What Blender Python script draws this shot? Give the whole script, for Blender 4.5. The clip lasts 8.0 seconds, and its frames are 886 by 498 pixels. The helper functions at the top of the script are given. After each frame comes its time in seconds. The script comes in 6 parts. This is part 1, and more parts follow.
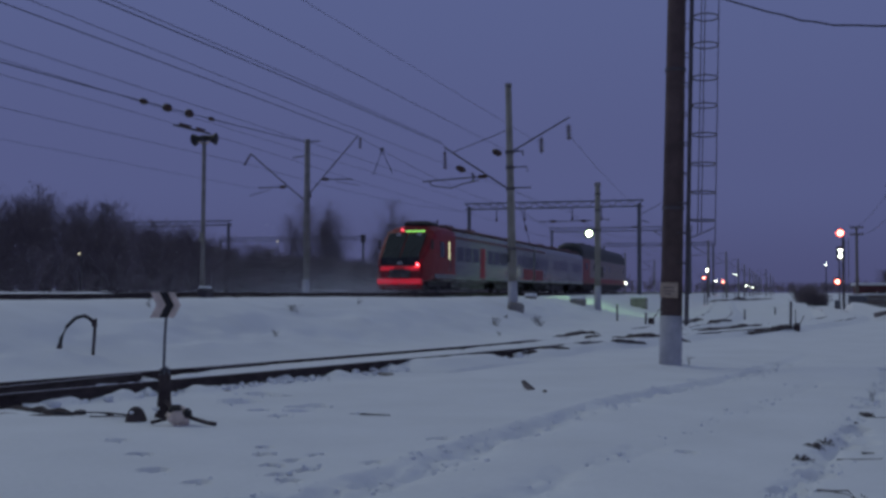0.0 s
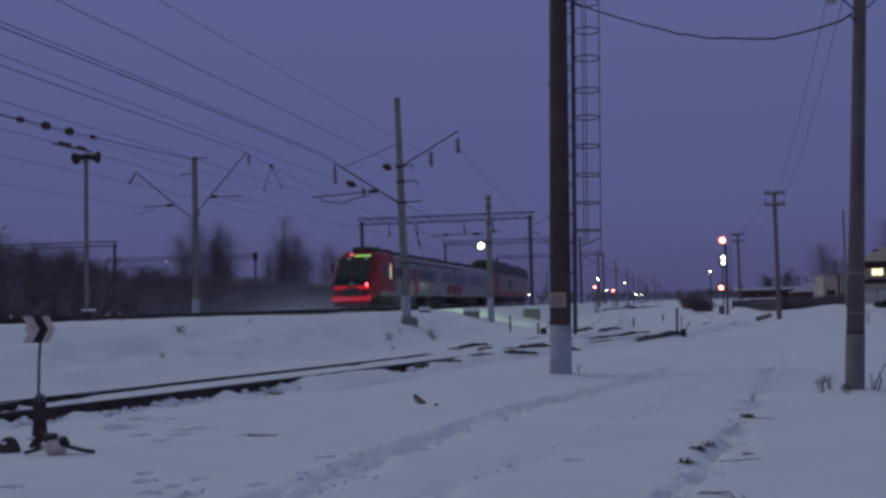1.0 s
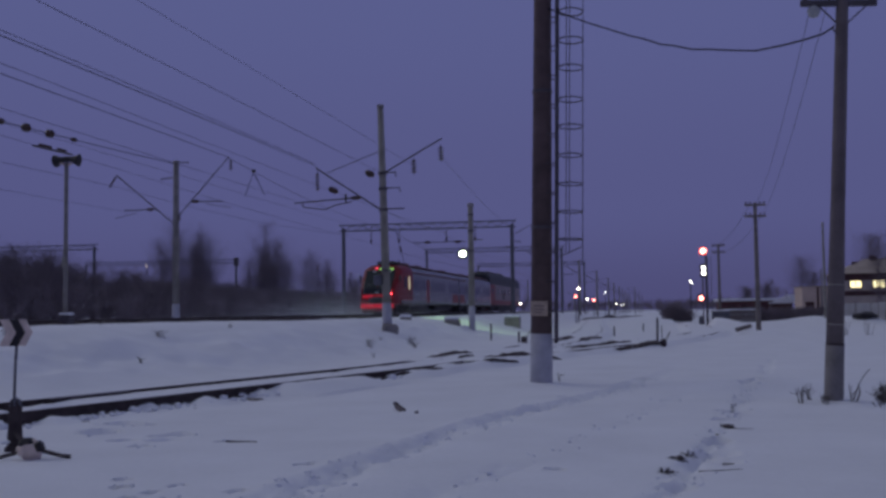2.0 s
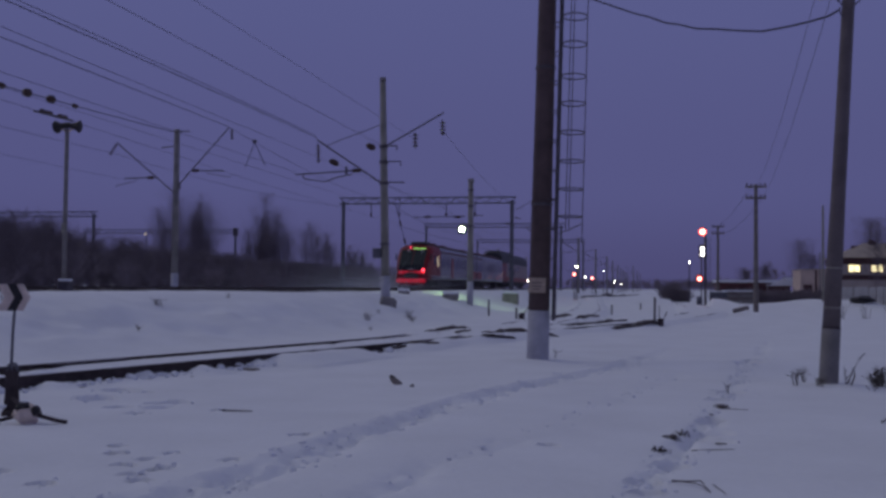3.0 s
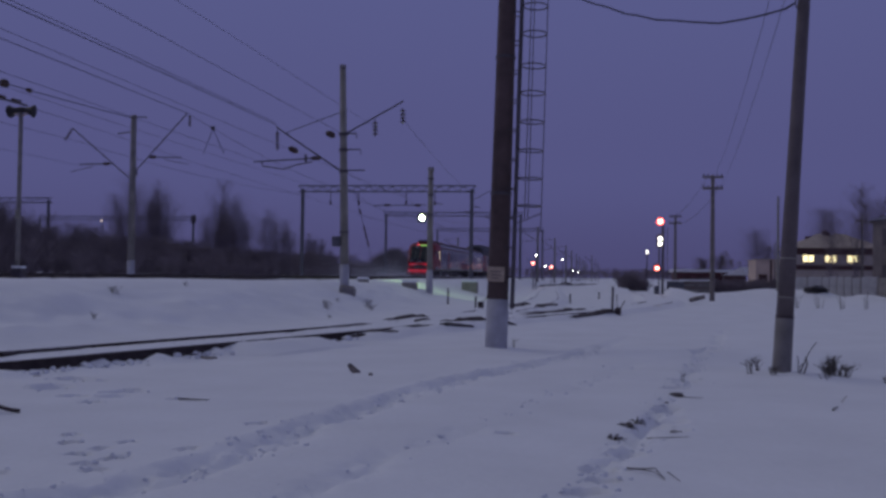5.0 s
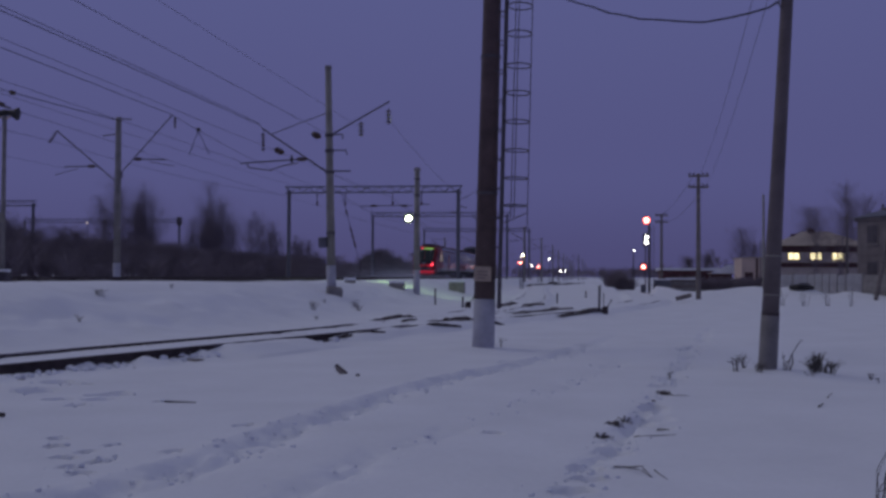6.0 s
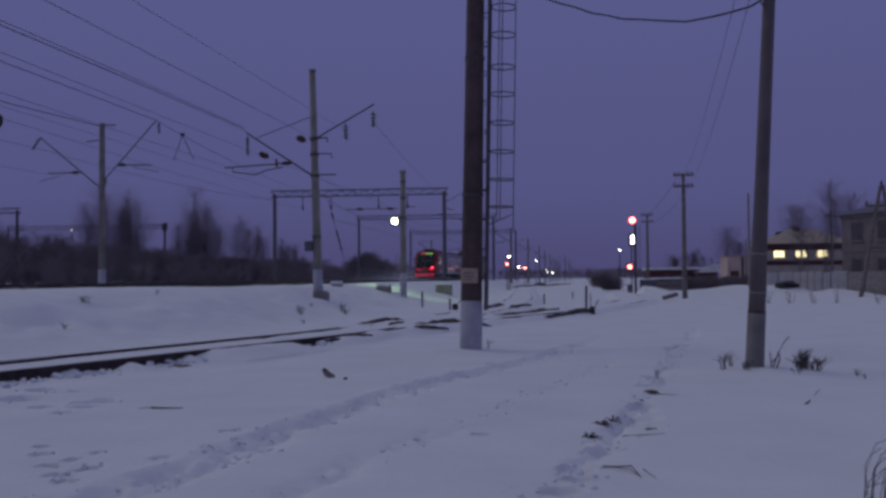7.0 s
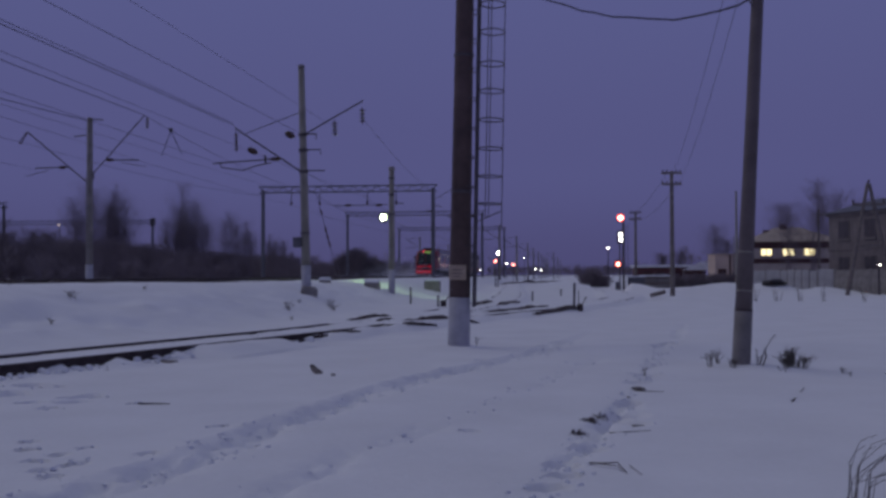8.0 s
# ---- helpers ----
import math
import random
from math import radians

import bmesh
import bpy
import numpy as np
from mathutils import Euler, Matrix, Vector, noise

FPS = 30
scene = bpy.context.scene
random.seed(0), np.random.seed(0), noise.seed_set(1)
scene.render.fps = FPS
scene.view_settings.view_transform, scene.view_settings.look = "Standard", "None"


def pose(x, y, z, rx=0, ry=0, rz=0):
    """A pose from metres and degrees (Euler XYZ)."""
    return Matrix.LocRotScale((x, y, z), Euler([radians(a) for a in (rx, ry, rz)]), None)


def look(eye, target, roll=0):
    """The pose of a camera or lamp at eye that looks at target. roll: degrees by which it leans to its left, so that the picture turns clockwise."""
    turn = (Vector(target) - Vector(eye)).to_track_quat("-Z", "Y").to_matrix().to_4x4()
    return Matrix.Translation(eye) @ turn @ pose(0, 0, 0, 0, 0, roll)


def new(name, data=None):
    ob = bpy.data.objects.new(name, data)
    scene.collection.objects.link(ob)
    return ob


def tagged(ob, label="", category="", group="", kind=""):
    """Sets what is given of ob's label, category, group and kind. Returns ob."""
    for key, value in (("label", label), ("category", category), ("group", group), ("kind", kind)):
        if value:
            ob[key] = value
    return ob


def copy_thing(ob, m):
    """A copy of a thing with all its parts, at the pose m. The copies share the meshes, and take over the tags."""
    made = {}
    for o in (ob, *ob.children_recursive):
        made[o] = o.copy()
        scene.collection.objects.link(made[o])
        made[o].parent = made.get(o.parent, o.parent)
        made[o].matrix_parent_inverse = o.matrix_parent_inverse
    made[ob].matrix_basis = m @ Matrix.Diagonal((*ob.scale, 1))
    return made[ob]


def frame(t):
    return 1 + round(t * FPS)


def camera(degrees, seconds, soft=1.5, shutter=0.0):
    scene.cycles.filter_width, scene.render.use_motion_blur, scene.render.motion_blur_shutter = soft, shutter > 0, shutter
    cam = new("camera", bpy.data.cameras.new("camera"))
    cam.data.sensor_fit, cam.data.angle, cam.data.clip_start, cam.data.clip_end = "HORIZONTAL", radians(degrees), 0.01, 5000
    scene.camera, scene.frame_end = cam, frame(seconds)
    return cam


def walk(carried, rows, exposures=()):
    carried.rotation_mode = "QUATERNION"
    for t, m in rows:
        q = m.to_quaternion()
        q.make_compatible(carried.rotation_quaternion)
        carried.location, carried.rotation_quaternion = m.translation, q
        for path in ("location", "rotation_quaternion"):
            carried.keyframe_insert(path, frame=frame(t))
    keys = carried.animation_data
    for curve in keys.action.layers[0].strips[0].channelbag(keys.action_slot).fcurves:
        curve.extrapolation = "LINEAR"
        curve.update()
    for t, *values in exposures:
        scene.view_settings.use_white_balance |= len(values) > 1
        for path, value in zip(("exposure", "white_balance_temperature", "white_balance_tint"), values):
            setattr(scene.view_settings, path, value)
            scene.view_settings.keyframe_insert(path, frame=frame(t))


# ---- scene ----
cam = camera(45.82, 8.0, soft=3.1)
PATH = [
    (0, -0.067, -0.152, 1.514, 17.661, 2.291, -0.234),
    (0.25, -0.03, -0.112, 1.51, 15.891, 2.434, 0.149),
    (0.5, 0.008, -0.071, 1.505, 14.761, 2.577, 0.533),
    (0.75, 0.005, -0.055, 1.506, 13.355, 2.806, 0.943),
    (1, 0.003, -0.039, 1.507, 11.959, 3.045, 1.353),
    (1.25, -0.004, -0.022, 1.505, 11.440, 3.230, 1.480),
    (1.5, -0.010, -0.005, 1.504, 11.185, 3.490, 1.554),
    (1.7, -0.010, -0.004, 1.503, 11.050, 3.670, 1.280),
    (2.8, -0.006, -0.001, 1.498, 10.870, 2.240, -0.420),
    (3, -0.005, -0.001, 1.497, 10.828, 2.073, -0.532),
    (3.5, -0.002, -0.008, 1.501, 10.227, 1.763, -0.568),
    (4, -0.004, 0.002, 1.499, 9.870, 1.577, -0.635),
    (4.5, -0.000, 0.000, 1.500, 9.175, 1.507, -0.728),
    (6, 0.016, 0.001, 1.498, 7.924, 1.491, -0.305),
    (6.5, 0.017, 0.009, 1.496, 7.657, 1.586, 0.285),
    (7, 0.017, 0.028, 1.492, 7.210, 1.621, 0.438),
    (7.5, 0.021, 0.029, 1.486, 6.870, 1.545, 0.333),
    (8, 0.023, 0.020, 1.491, 6.582, 1.436, 0.206),
]
walk(cam, [(t, pose(x, y, z, 90 + p, r, w)) for t, x, y, z, w, p, r in PATH],
     exposures=[(0, 0.02, 6500, -13), (0.5, 0.02, 6500, -8), (1.5, 0.0, 6500, 0), (3.0, -0.1, 6550, 6), (8.0, -0.12, 6550, 7)])

# ---- world and light: overcast winter dusk, the sky brightest overhead ----
world = bpy.data.worlds.new("dusk_sky")
scene.world = world
world.use_nodes = True
wn = world.node_tree
wn.nodes.clear()
w_out = wn.nodes.new("ShaderNodeOutputWorld")
w_bg = wn.nodes.new("ShaderNodeBackground")
w_co = wn.nodes.new("ShaderNodeTexCoord")
w_sep = wn.nodes.new("ShaderNodeSeparateXYZ")
w_ramp = wn.nodes.new("ShaderNodeValToRGB")
w_ramp.color_ramp.interpolation = "EASE"
SKY = [(0.0, (0.080, 0.075, 0.195)), (0.10, (0.098, 0.098, 0.250)), (0.30, (0.106, 0.112, 0.280)),
       (0.60, (0.135, 0.145, 0.275)), (1.0, (0.19, 0.21, 0.305))]
for k, (at_z, rgb) in enumerate(SKY):
    e = w_ramp.color_ramp.elements[k] if k < 2 else w_ramp.color_ramp.elements.new(at_z)
    e.position, e.color = at_z, (*rgb, 1)
wn.links.new(w_co.outputs["Generated"], w_sep.inputs[0])
wn.links.new(w_sep.outputs["Z"], w_ramp.inputs[0])
wn.links.new(w_ramp.outputs[0], w_bg.inputs["Color"])
w_bg.inputs["Strength"].default_value = 1.0
wn.links.new(w_bg.outputs[0], w_out.inputs[0])

sun_data = bpy.data.lights.new("afterglow", "SUN")
sun_data.energy, sun_data.angle, sun_data.color = 0.36, radians(40), (1.0, 0.95, 0.88)
sun = new("afterglow", sun_data)
sun.matrix_world = look((0, 0, 30), (13, -4, 19))


# ---- materials ----
def mat(name, color, rough=0.7, metal=0.0, var=0.25, scale=6.0, fine=60.0, bump=0.15, emit=None, power=0.0, spec=0.5):
    """Base colour broken up by a coarse stain and a fine grain, both in object space, with fine relief."""
    m = bpy.data.materials.new(name)
    m.use_nodes = True
    nt = m.node_tree
    b = nt.nodes["Principled BSDF"]
    b.inputs["Roughness"].default_value = rough
    b.inputs["Metallic"].default_value = metal
    b.inputs["Specular IOR Level"].default_value = spec
    co = nt.nodes.new("ShaderNodeTexCoord")
    big, small = nt.nodes.new("ShaderNodeTexNoise"), nt.nodes.new("ShaderNodeTexNoise")
    for n, s in ((big, scale), (small, fine)):
        n.inputs["Scale"].default_value = s
        n.inputs["Detail"].default_value = 4
        nt.links.new(co.outputs["Object"], n.inputs["Vector"])
    mixn = nt.nodes.new("ShaderNodeMath")
    mixn.operation = "MULTIPLY_ADD"
    nt.links.new(small.outputs["Fac"], mixn.inputs[0])
    mixn.inputs[1].default_value = 0.4
    nt.links.new(big.outputs["Fac"], mixn.inputs[2])
    ramp = nt.nodes.new("ShaderNodeValToRGB")
    lo, hi = ramp.color_ramp.elements
    lo.position, hi.position = 0.45, 0.95
    lo.color = (*[c * (1 - var) for c in color], 1)
    hi.color = (*[min(1, c * (1 + var)) for c in color], 1)
    nt.links.new(mixn.outputs[0], ramp.inputs[0])
    nt.links.new(ramp.outputs[0], b.inputs["Base Color"])
    if bump:
        bp = nt.nodes.new("ShaderNodeBump")
        bp.inputs["Strength"].default_value = bump
        bp.inputs["Distance"].default_value = 0.02
        nt.links.new(small.outputs["Fac"], bp.inputs["Height"])
        nt.links.new(bp.outputs[0], b.inputs["Normal"])
    if emit:
        b.inputs["Emission Color"].default_value = (*emit, 1)
        b.inputs["Emission Strength"].default_value = power
    return m


M = {
    "snow": mat("snow", (0.82, 0.83, 0.86), 0.75, var=0.05, scale=0.7, fine=14, bump=0.5, spec=0.2),
    "snowcap": mat("snowcap", (0.8, 0.82, 0.86), 0.8, var=0.06, scale=3, fine=30, bump=0.4, spec=0.2),
    "concrete": mat("concrete", (0.265, 0.25, 0.22), 0.9, var=0.3, scale=2.0, fine=40, bump=0.3),
    "concrete_old": mat("concrete_old", (0.225, 0.21, 0.205), 0.9, var=0.3, scale=2.0, fine=30, bump=0.3),
    "pole_dark": mat("pole_dark", (0.135, 0.112, 0.115), 0.9, var=0.3, scale=2.0, fine=30, bump=0.3),
    "lamp_glass": mat("lamp_glass", (0.34, 0.35, 0.36), 0.2, var=0.1, scale=9, bump=0),
    "panel_grey": mat("panel_grey", (0.33, 0.33, 0.36), 0.9, var=0.2, scale=1.2, fine=25, bump=0.25),
    "mast_brown": mat("mast_brown", (0.098, 0.066, 0.066), 0.85, var=0.35, scale=3.0, fine=50, bump=0.4),
    "mast_white": mat("mast_white", (0.42, 0.42, 0.47), 0.85, var=0.18, scale=4.0, fine=40, bump=0.3),
    "steel_dark": mat("steel_dark", (0.09, 0.079, 0.09), 0.6, 0.3, var=0.3, scale=8, fine=80, bump=0.1),
    "rust": mat("rust", (0.068, 0.052, 0.053), 0.8, 0.2, var=0.45, scale=5, fine=60, bump=0.3),
    "ballast": mat("ballast", (0.07, 0.055, 0.055), 0.95, var=0.5, scale=6, fine=30, bump=0.5),
    "rail_top": mat("rail_top", (0.46, 0.45, 0.48), 0.4, 0.7, var=0.3, scale=3, fine=50, bump=0.05),
    "galv": mat("galv", (0.12, 0.12, 0.14), 0.6, 0.3, var=0.3, scale=4, fine=40, bump=0.1),
    "wire": mat("wire", (0.02, 0.018, 0.025), 0.7, 0.2, var=0.1, bump=0),
    "porcelain": mat("porcelain", (0.05, 0.025, 0.02), 0.25, var=0.15, scale=10, bump=0),
    "plate": mat("plate", (0.42, 0.33, 0.25), 0.6, var=0.2, scale=12, fine=70, bump=0.1),
    "ink": mat("ink", (0.16, 0.13, 0.13), 0.8, var=0.1, bump=0),
    "sign_white": mat("sign_white", (0.64, 0.53, 0.47), 0.6, var=0.2, scale=9, fine=60, bump=0.1),
    "sign_black": mat("sign_black", (0.015, 0.013, 0.016), 0.6, var=0.2, bump=0.05),
    "wood": mat("wood", (0.185, 0.16, 0.145), 0.9, var=0.35, scale=5, fine=60, bump=0.4),
    "twig": mat("twig", (0.195, 0.165, 0.195), 0.95, var=0.3, scale=0.3, fine=4, bump=0, spec=0.1),
    "stalk": mat("stalk", (0.115, 0.102, 0.095), 0.9, var=0.3, scale=6, bump=0),
    "stone": mat("stone", (0.14, 0.12, 0.115), 0.9, var=0.4, scale=9, fine=50, bump=0.5),
    "brick": mat("brick", (0.19, 0.165, 0.165), 0.9, var=0.25, scale=1.2, fine=20, bump=0.3),
    "plaster": mat("plaster", (0.44, 0.38, 0.35), 0.9, var=0.15, scale=0.8, fine=15, bump=0.2),
    # pale plaster with a street lamp's warm light put into the base colour
    "plaster_lamplit": mat("plaster_lamplit", (0.56, 0.44, 0.38), 0.9, var=0.15, scale=0.8, fine=15, bump=0.2),
    "brown_board": mat("brown_board", (0.075, 0.034, 0.036), 0.8, var=0.3, scale=2, fine=25, bump=0.2),
    "red_wall": mat("red_wall", (0.11, 0.045, 0.05), 0.9, var=0.3, scale=1, fine=20, bump=0.2),
    "roof_snow": mat("roof_snow", (0.7, 0.71, 0.76), 0.8, var=0.08, scale=0.8, fine=12, bump=0.3, spec=0.2),
    "sheet_roof": mat("sheet_roof", (0.40, 0.33, 0.27), 0.7, var=0.2, scale=0.7, fine=12, bump=0.2),
    # window glass lightened in its base colour to imitate distance haze
    "glass_hazed": mat("glass_hazed", (0.085, 0.075, 0.085), 0.35, var=0.3, scale=1.5, fine=6, bump=0.1, spec=0.3),
    "glass_dark": mat("glass_dark", (0.02, 0.024, 0.026), 0.08, var=0.2, scale=2, fine=4, bump=0.2, spec=0.35),
    "train_red": mat("train_red", (0.2, 0.008, 0.016), 0.42, var=0.2, scale=1.5, fine=30, bump=0.03, spec=0.25),
    # bright red of the nose, with the tail lights' glow put into the base colour
    "train_red_lit": mat("train_red_lit", (0.85, 0.03, 0.04), 0.35, var=0.15, scale=2, fine=30, bump=0.03),
    "train_grey": mat("train_grey", (0.155, 0.16, 0.15), 0.16, 0.15, var=0.14, scale=1.2, fine=25, bump=0.03),
    "loco_grey": mat("loco_grey", (0.17, 0.125, 0.128), 0.4, 0.1, var=0.2, scale=1.2, fine=25, bump=0.03),
    "train_roof": mat("train_roof", (0.10, 0.035, 0.04), 0.6, var=0.3, scale=1.2, fine=20, bump=0.1),
    "loco_roof": mat("loco_roof", (0.035, 0.035, 0.04), 0.6, var=0.3, scale=1.2, fine=20, bump=0.1),
    "under": mat("under", (0.055, 0.048, 0.052), 0.8, var=0.4, scale=3, fine=30, bump=0.2),
    "tail_light": mat("tail_light", (0.5, 0.02, 0.03), 0.3, var=0, bump=0, emit=(1.0, 0.05, 0.08), power=14.0),
    # self-lit red for panels added to make the nose bands glow
    "nose_glow_red": mat("nose_glow_red", (0.6, 0.02, 0.03), 0.35, var=0.1, bump=0, emit=(1.0, 0.02, 0.075), power=0.3),
    "top_red": mat("top_red", (0.5, 0.05, 0.06), 0.3, var=0, bump=0, emit=(1.0, 0.08, 0.14), power=1.3),
    "display": mat("display", (0.05, 0.3, 0.08), 0.4, var=0, bump=0, emit=(0.5, 1.0, 0.22), power=0.7),
    "cabin_glow": mat("cabin_glow", (0.5, 0.45, 0.3), 0.5, var=0, bump=0, emit=(1.0, 0.85, 0.55), power=1.4),
    "white_lamp": mat("white_lamp", (0.8, 0.8, 0.75), 0.4, var=0, bump=0, emit=(0.80, 1.0, 0.58), power=60.0),
    "small_lamp": mat("small_lamp", (0.8, 0.8, 0.75), 0.4, var=0, bump=0, emit=(1.0, 0.95, 0.86), power=12.0),
    "flood_lamp": mat("flood_lamp", (0.8, 0.8, 0.75), 0.4, var=0, bump=0, emit=(1.0, 0.98, 0.72), power=130.0),
    # dimmer red of the outer ring that imitates the halo round red lamps
    "red_lamp_halo": mat("red_lamp_halo", (0.8, 0.2, 0.15), 0.4, var=0, bump=0, emit=(1.0, 0.12, 0.10), power=3.2),
    "dim_lamp": mat("dim_lamp", (0.8, 0.6, 0.45), 0.4, var=0, bump=0, emit=(1.0, 0.8, 0.62), power=0.9),
    "lamp_core": mat("lamp_core", (0.9, 0.7, 0.65), 0.4, var=0, bump=0, emit=(1.0, 0.34, 0.26), power=12.0),
    "lit_window": mat("lit_window", (0.7, 0.6, 0.4), 0.5, var=0.1, scale=2, bump=0, emit=(1.0, 0.84, 0.48), power=1.9),
}


# ---- building helpers ----
def link_mesh(name, bm, material, smooth=False):
    me = bpy.data.meshes.new(name)
    bm.to_mesh(me)
    bm.free()
    for m in material if isinstance(material, (list, tuple)) else [material]:
        me.materials.append(m)
    if smooth:
        me.polygons.foreach_set("use_smooth", [True] * len(me.polygons))
    return new(name, me)


def part(name, bm, material, parent, label="", m=None, smooth=False):
    """One bmesh as one mesh object under a thing or a part."""
    ob = link_mesh(name, bm, material, smooth)
    ob.parent = parent
    if m is not None:
        ob.matrix_basis = m
    if label:
        ob["label"] = label
    return ob


def thing(name, m, label, category, group="", kind=""):
    """An empty at a thing's base, which carries its parts."""
    ob = new(name)
    ob.empty_display_size = 0.2
    ob.matrix_basis = m
    return tagged(ob, label, category, group, kind)


def box(bm, x0, y0, z0, x1, y1, z1, bevel=0.0):
    vs = [bm.verts.new(p) for p in ((x0, y0, z0), (x1, y0, z0), (x1, y1, z0), (x0, y1, z0),
                                    (x0, y0, z1), (x1, y0, z1), (x1, y1, z1), (x0, y1, z1))]
    fs = [bm.faces.new([vs[i] for i in f]) for f in ((3, 2, 1, 0), (4, 5, 6, 7), (0, 1, 5, 4), (1, 2, 6, 5), (2, 3, 7, 6), (3, 0, 4, 7))]
    if bevel:
        es = list({e for f in fs for e in f.edges})
        bmesh.ops.bevel(bm, geom=es, offset=bevel, segments=1, affect="EDGES")
    return bm


def boxes(*rows, bevel=0.0):
    bm = bmesh.new()
    for r in rows:
        box(bm, *r, bevel=bevel)
    return bm


def tube(bm, pts, r, seg=8, r_end=None):
    """A round bar along a line of points, tapering from r to r_end."""
    pts = [Vector(p) for p in pts]
    r_end = r if r_end is None else r_end
    rings = []
    for i, p in enumerate(pts):
        way = (pts[min(i + 1, len(pts) - 1)] - pts[max(i - 1, 0)]).normalized()
        side = way.cross(Vector((0, 0, 1)) if abs(way.z) < 0.9 else Vector((1, 0, 0))).normalized()
        up = side.cross(way)
        rr = r + (r_end - r) * i / max(1, len(pts) - 1)
        rings.append([bm.verts.new(p + rr * (math.cos(a) * side + math.sin(a) * up))
                      for a in (math.tau * k / seg for k in range(seg))])
    for a, b in zip(rings, rings[1:]):
        for k in range(seg):
            bm.faces.new((a[k], a[(k + 1) % seg], b[(k + 1) % seg], b[k]))
    bm.faces.new(rings[0][::-1])
    bm.faces.new(rings[-1])
    return bm


def bar(*args, **kw):
    return tube(bmesh.new(), *args, **kw)


def lathe(profile, seg=12, axis="z"):
    """A turned body from (radius, height) pairs."""
    bm = bmesh.new()
    rings = []
    for r, h in profile:
        ring = []
        for k in range(seg):
            a = math.tau * k / seg
            c, s = r * math.cos(a), r * math.sin(a)
            ring.append(bm.verts.new({"z": (c, s, h), "x": (h, c, s), "y": (s, h, c)}[axis]))
        rings.append(ring)
    for a, b in zip(rings, rings[1:]):
        for k in range(seg):
            bm.faces.new((a[k], a[(k + 1) % seg], b[(k + 1) % seg], b[k]))
    bm.faces.new(rings[0][::-1])
    bm.faces.new(rings[-1])
    return bm


def lump(r, rough=0.3, flat=0.6, seed=0):
    """An uneven stone-like body."""
    bm = bmesh.new()
    bmesh.ops.create_icosphere(bm, subdivisions=2, radius=r)
    for v in bm.verts:
        n = noise.noise(v.co * (1.6 / r) + Vector((seed * 7.1, seed, 0)))
        v.co *= 1 + rough * n
        v.co.z *= flat
    return bm


def on_line(rows, v):
    return float(np.interp(v, [r[0] for r in rows], [r[1] for r in rows]))


# ---- the ground: one sheet of snow with the railway bank, trodden furrows and prints ----
def value_noise(x, y, seed=0):
    xi, yi = np.floor(x).astype(np.int64), np.floor(y).astype(np.int64)
    fx, fy = x - xi, y - yi
    fx, fy = fx * fx * (3 - 2 * fx), fy * fy * (3 - 2 * fy)

    def h(a, b):
        n = (a * 374761393 + b * 668265263 + seed * 974711) & 0x7FFFFFFF
        n = ((n ^ (n >> 13)) * 1274126177) & 0x7FFFFFFF
        return ((n ^ (n >> 16)) & 0xFFFF) / 65535.0
    return (h(xi, yi) * (1 - fx) + h(xi + 1, yi) * fx) * (1 - fy) + (h(xi, yi + 1) * (1 - fx) + h(xi + 1, yi + 1) * fx) * fy - 0.5


def line_distance(x, y, pts):
    """Distance from a polyline, and the side of it (positive to its right)."""
    best, side = np.full(x.shape, 1e9), np.zeros(x.shape)
    for (ax, ay), (bx, by) in zip(pts, pts[1:]):
        dx, dy = bx - ax, by - ay
        u = np.clip(((x - ax) * dx + (y - ay) * dy) / (dx * dx + dy * dy), 0, 1)
        d = np.hypot(x - ax - u * dx, y - ay - u * dy)
        s = np.sign((x - ax) * dy - (y - ay) * dx)
        near = d < best
        best, side = np.where(near, d, best), np.where(near, s, side)
    return best, side


BANK_FOOT = [(-30, -22), (0, -15.0), (12, -12.2), (20, -10.6), (30, -9.0), (45, -7.8), (100, -7.5), (200, -9)]
BANK_TOP = [(-30, -27), (0, -20.0), (12, -17.4), (20, -16.2), (45, -13.8), (100, -13.4), (200, -14)]
BANK_Z = 1.22
SIDING = [(-17.2, -14), (-13.6, 0), (-10.05, 11.6), (-8.05, 18.6), (-5.75, 27.0), (-3.3, 35.0), (-0.4, 44.0), (2.0, 53), (3.6, 64), (4.0, 90), (3.0, 160), (1.5, 320)]
BRANCH = [(-6.3, 24.8), (-4.9, 33.0), (-3.9, 42.0), (-3.3, 53.0), (-3.6, 70.0), (-5.5, 110.0), (-7.5, 160.0), (-6.0, 320.0)]
FURROW = [(-4.6, 5.6), (-4.0, 6.4), (-3.63, 6.8), (-3.29, 7.6), (-3.07, 8.5), (-2.99, 9.7), (-2.76, 11.5), (-2.38, 13.7), (-1.89, 15.9), (-0.83, 19.0), (-0.1, 22.5), (0.36, 25.4), (1.0, 30)]
FURROW_2 = [(-2.5, 6.0), (-2.18, 6.85), (-1.91, 8.0), (-1.68, 9.1), (-1.18, 10.95), (-0.59, 13.5), (0.6, 18.5)]
TRAIL = [(-0.5, 6.0), (-0.14, 7.5), (0.0, 8.4), (0.2, 9.5), (0.35, 10.5), (0.66, 12.1), (0.99, 14.1), (1.23, 15.8), (1.98, 21.2), (2.37, 23.4), (3.2, 29.5), (4.2, 36)]
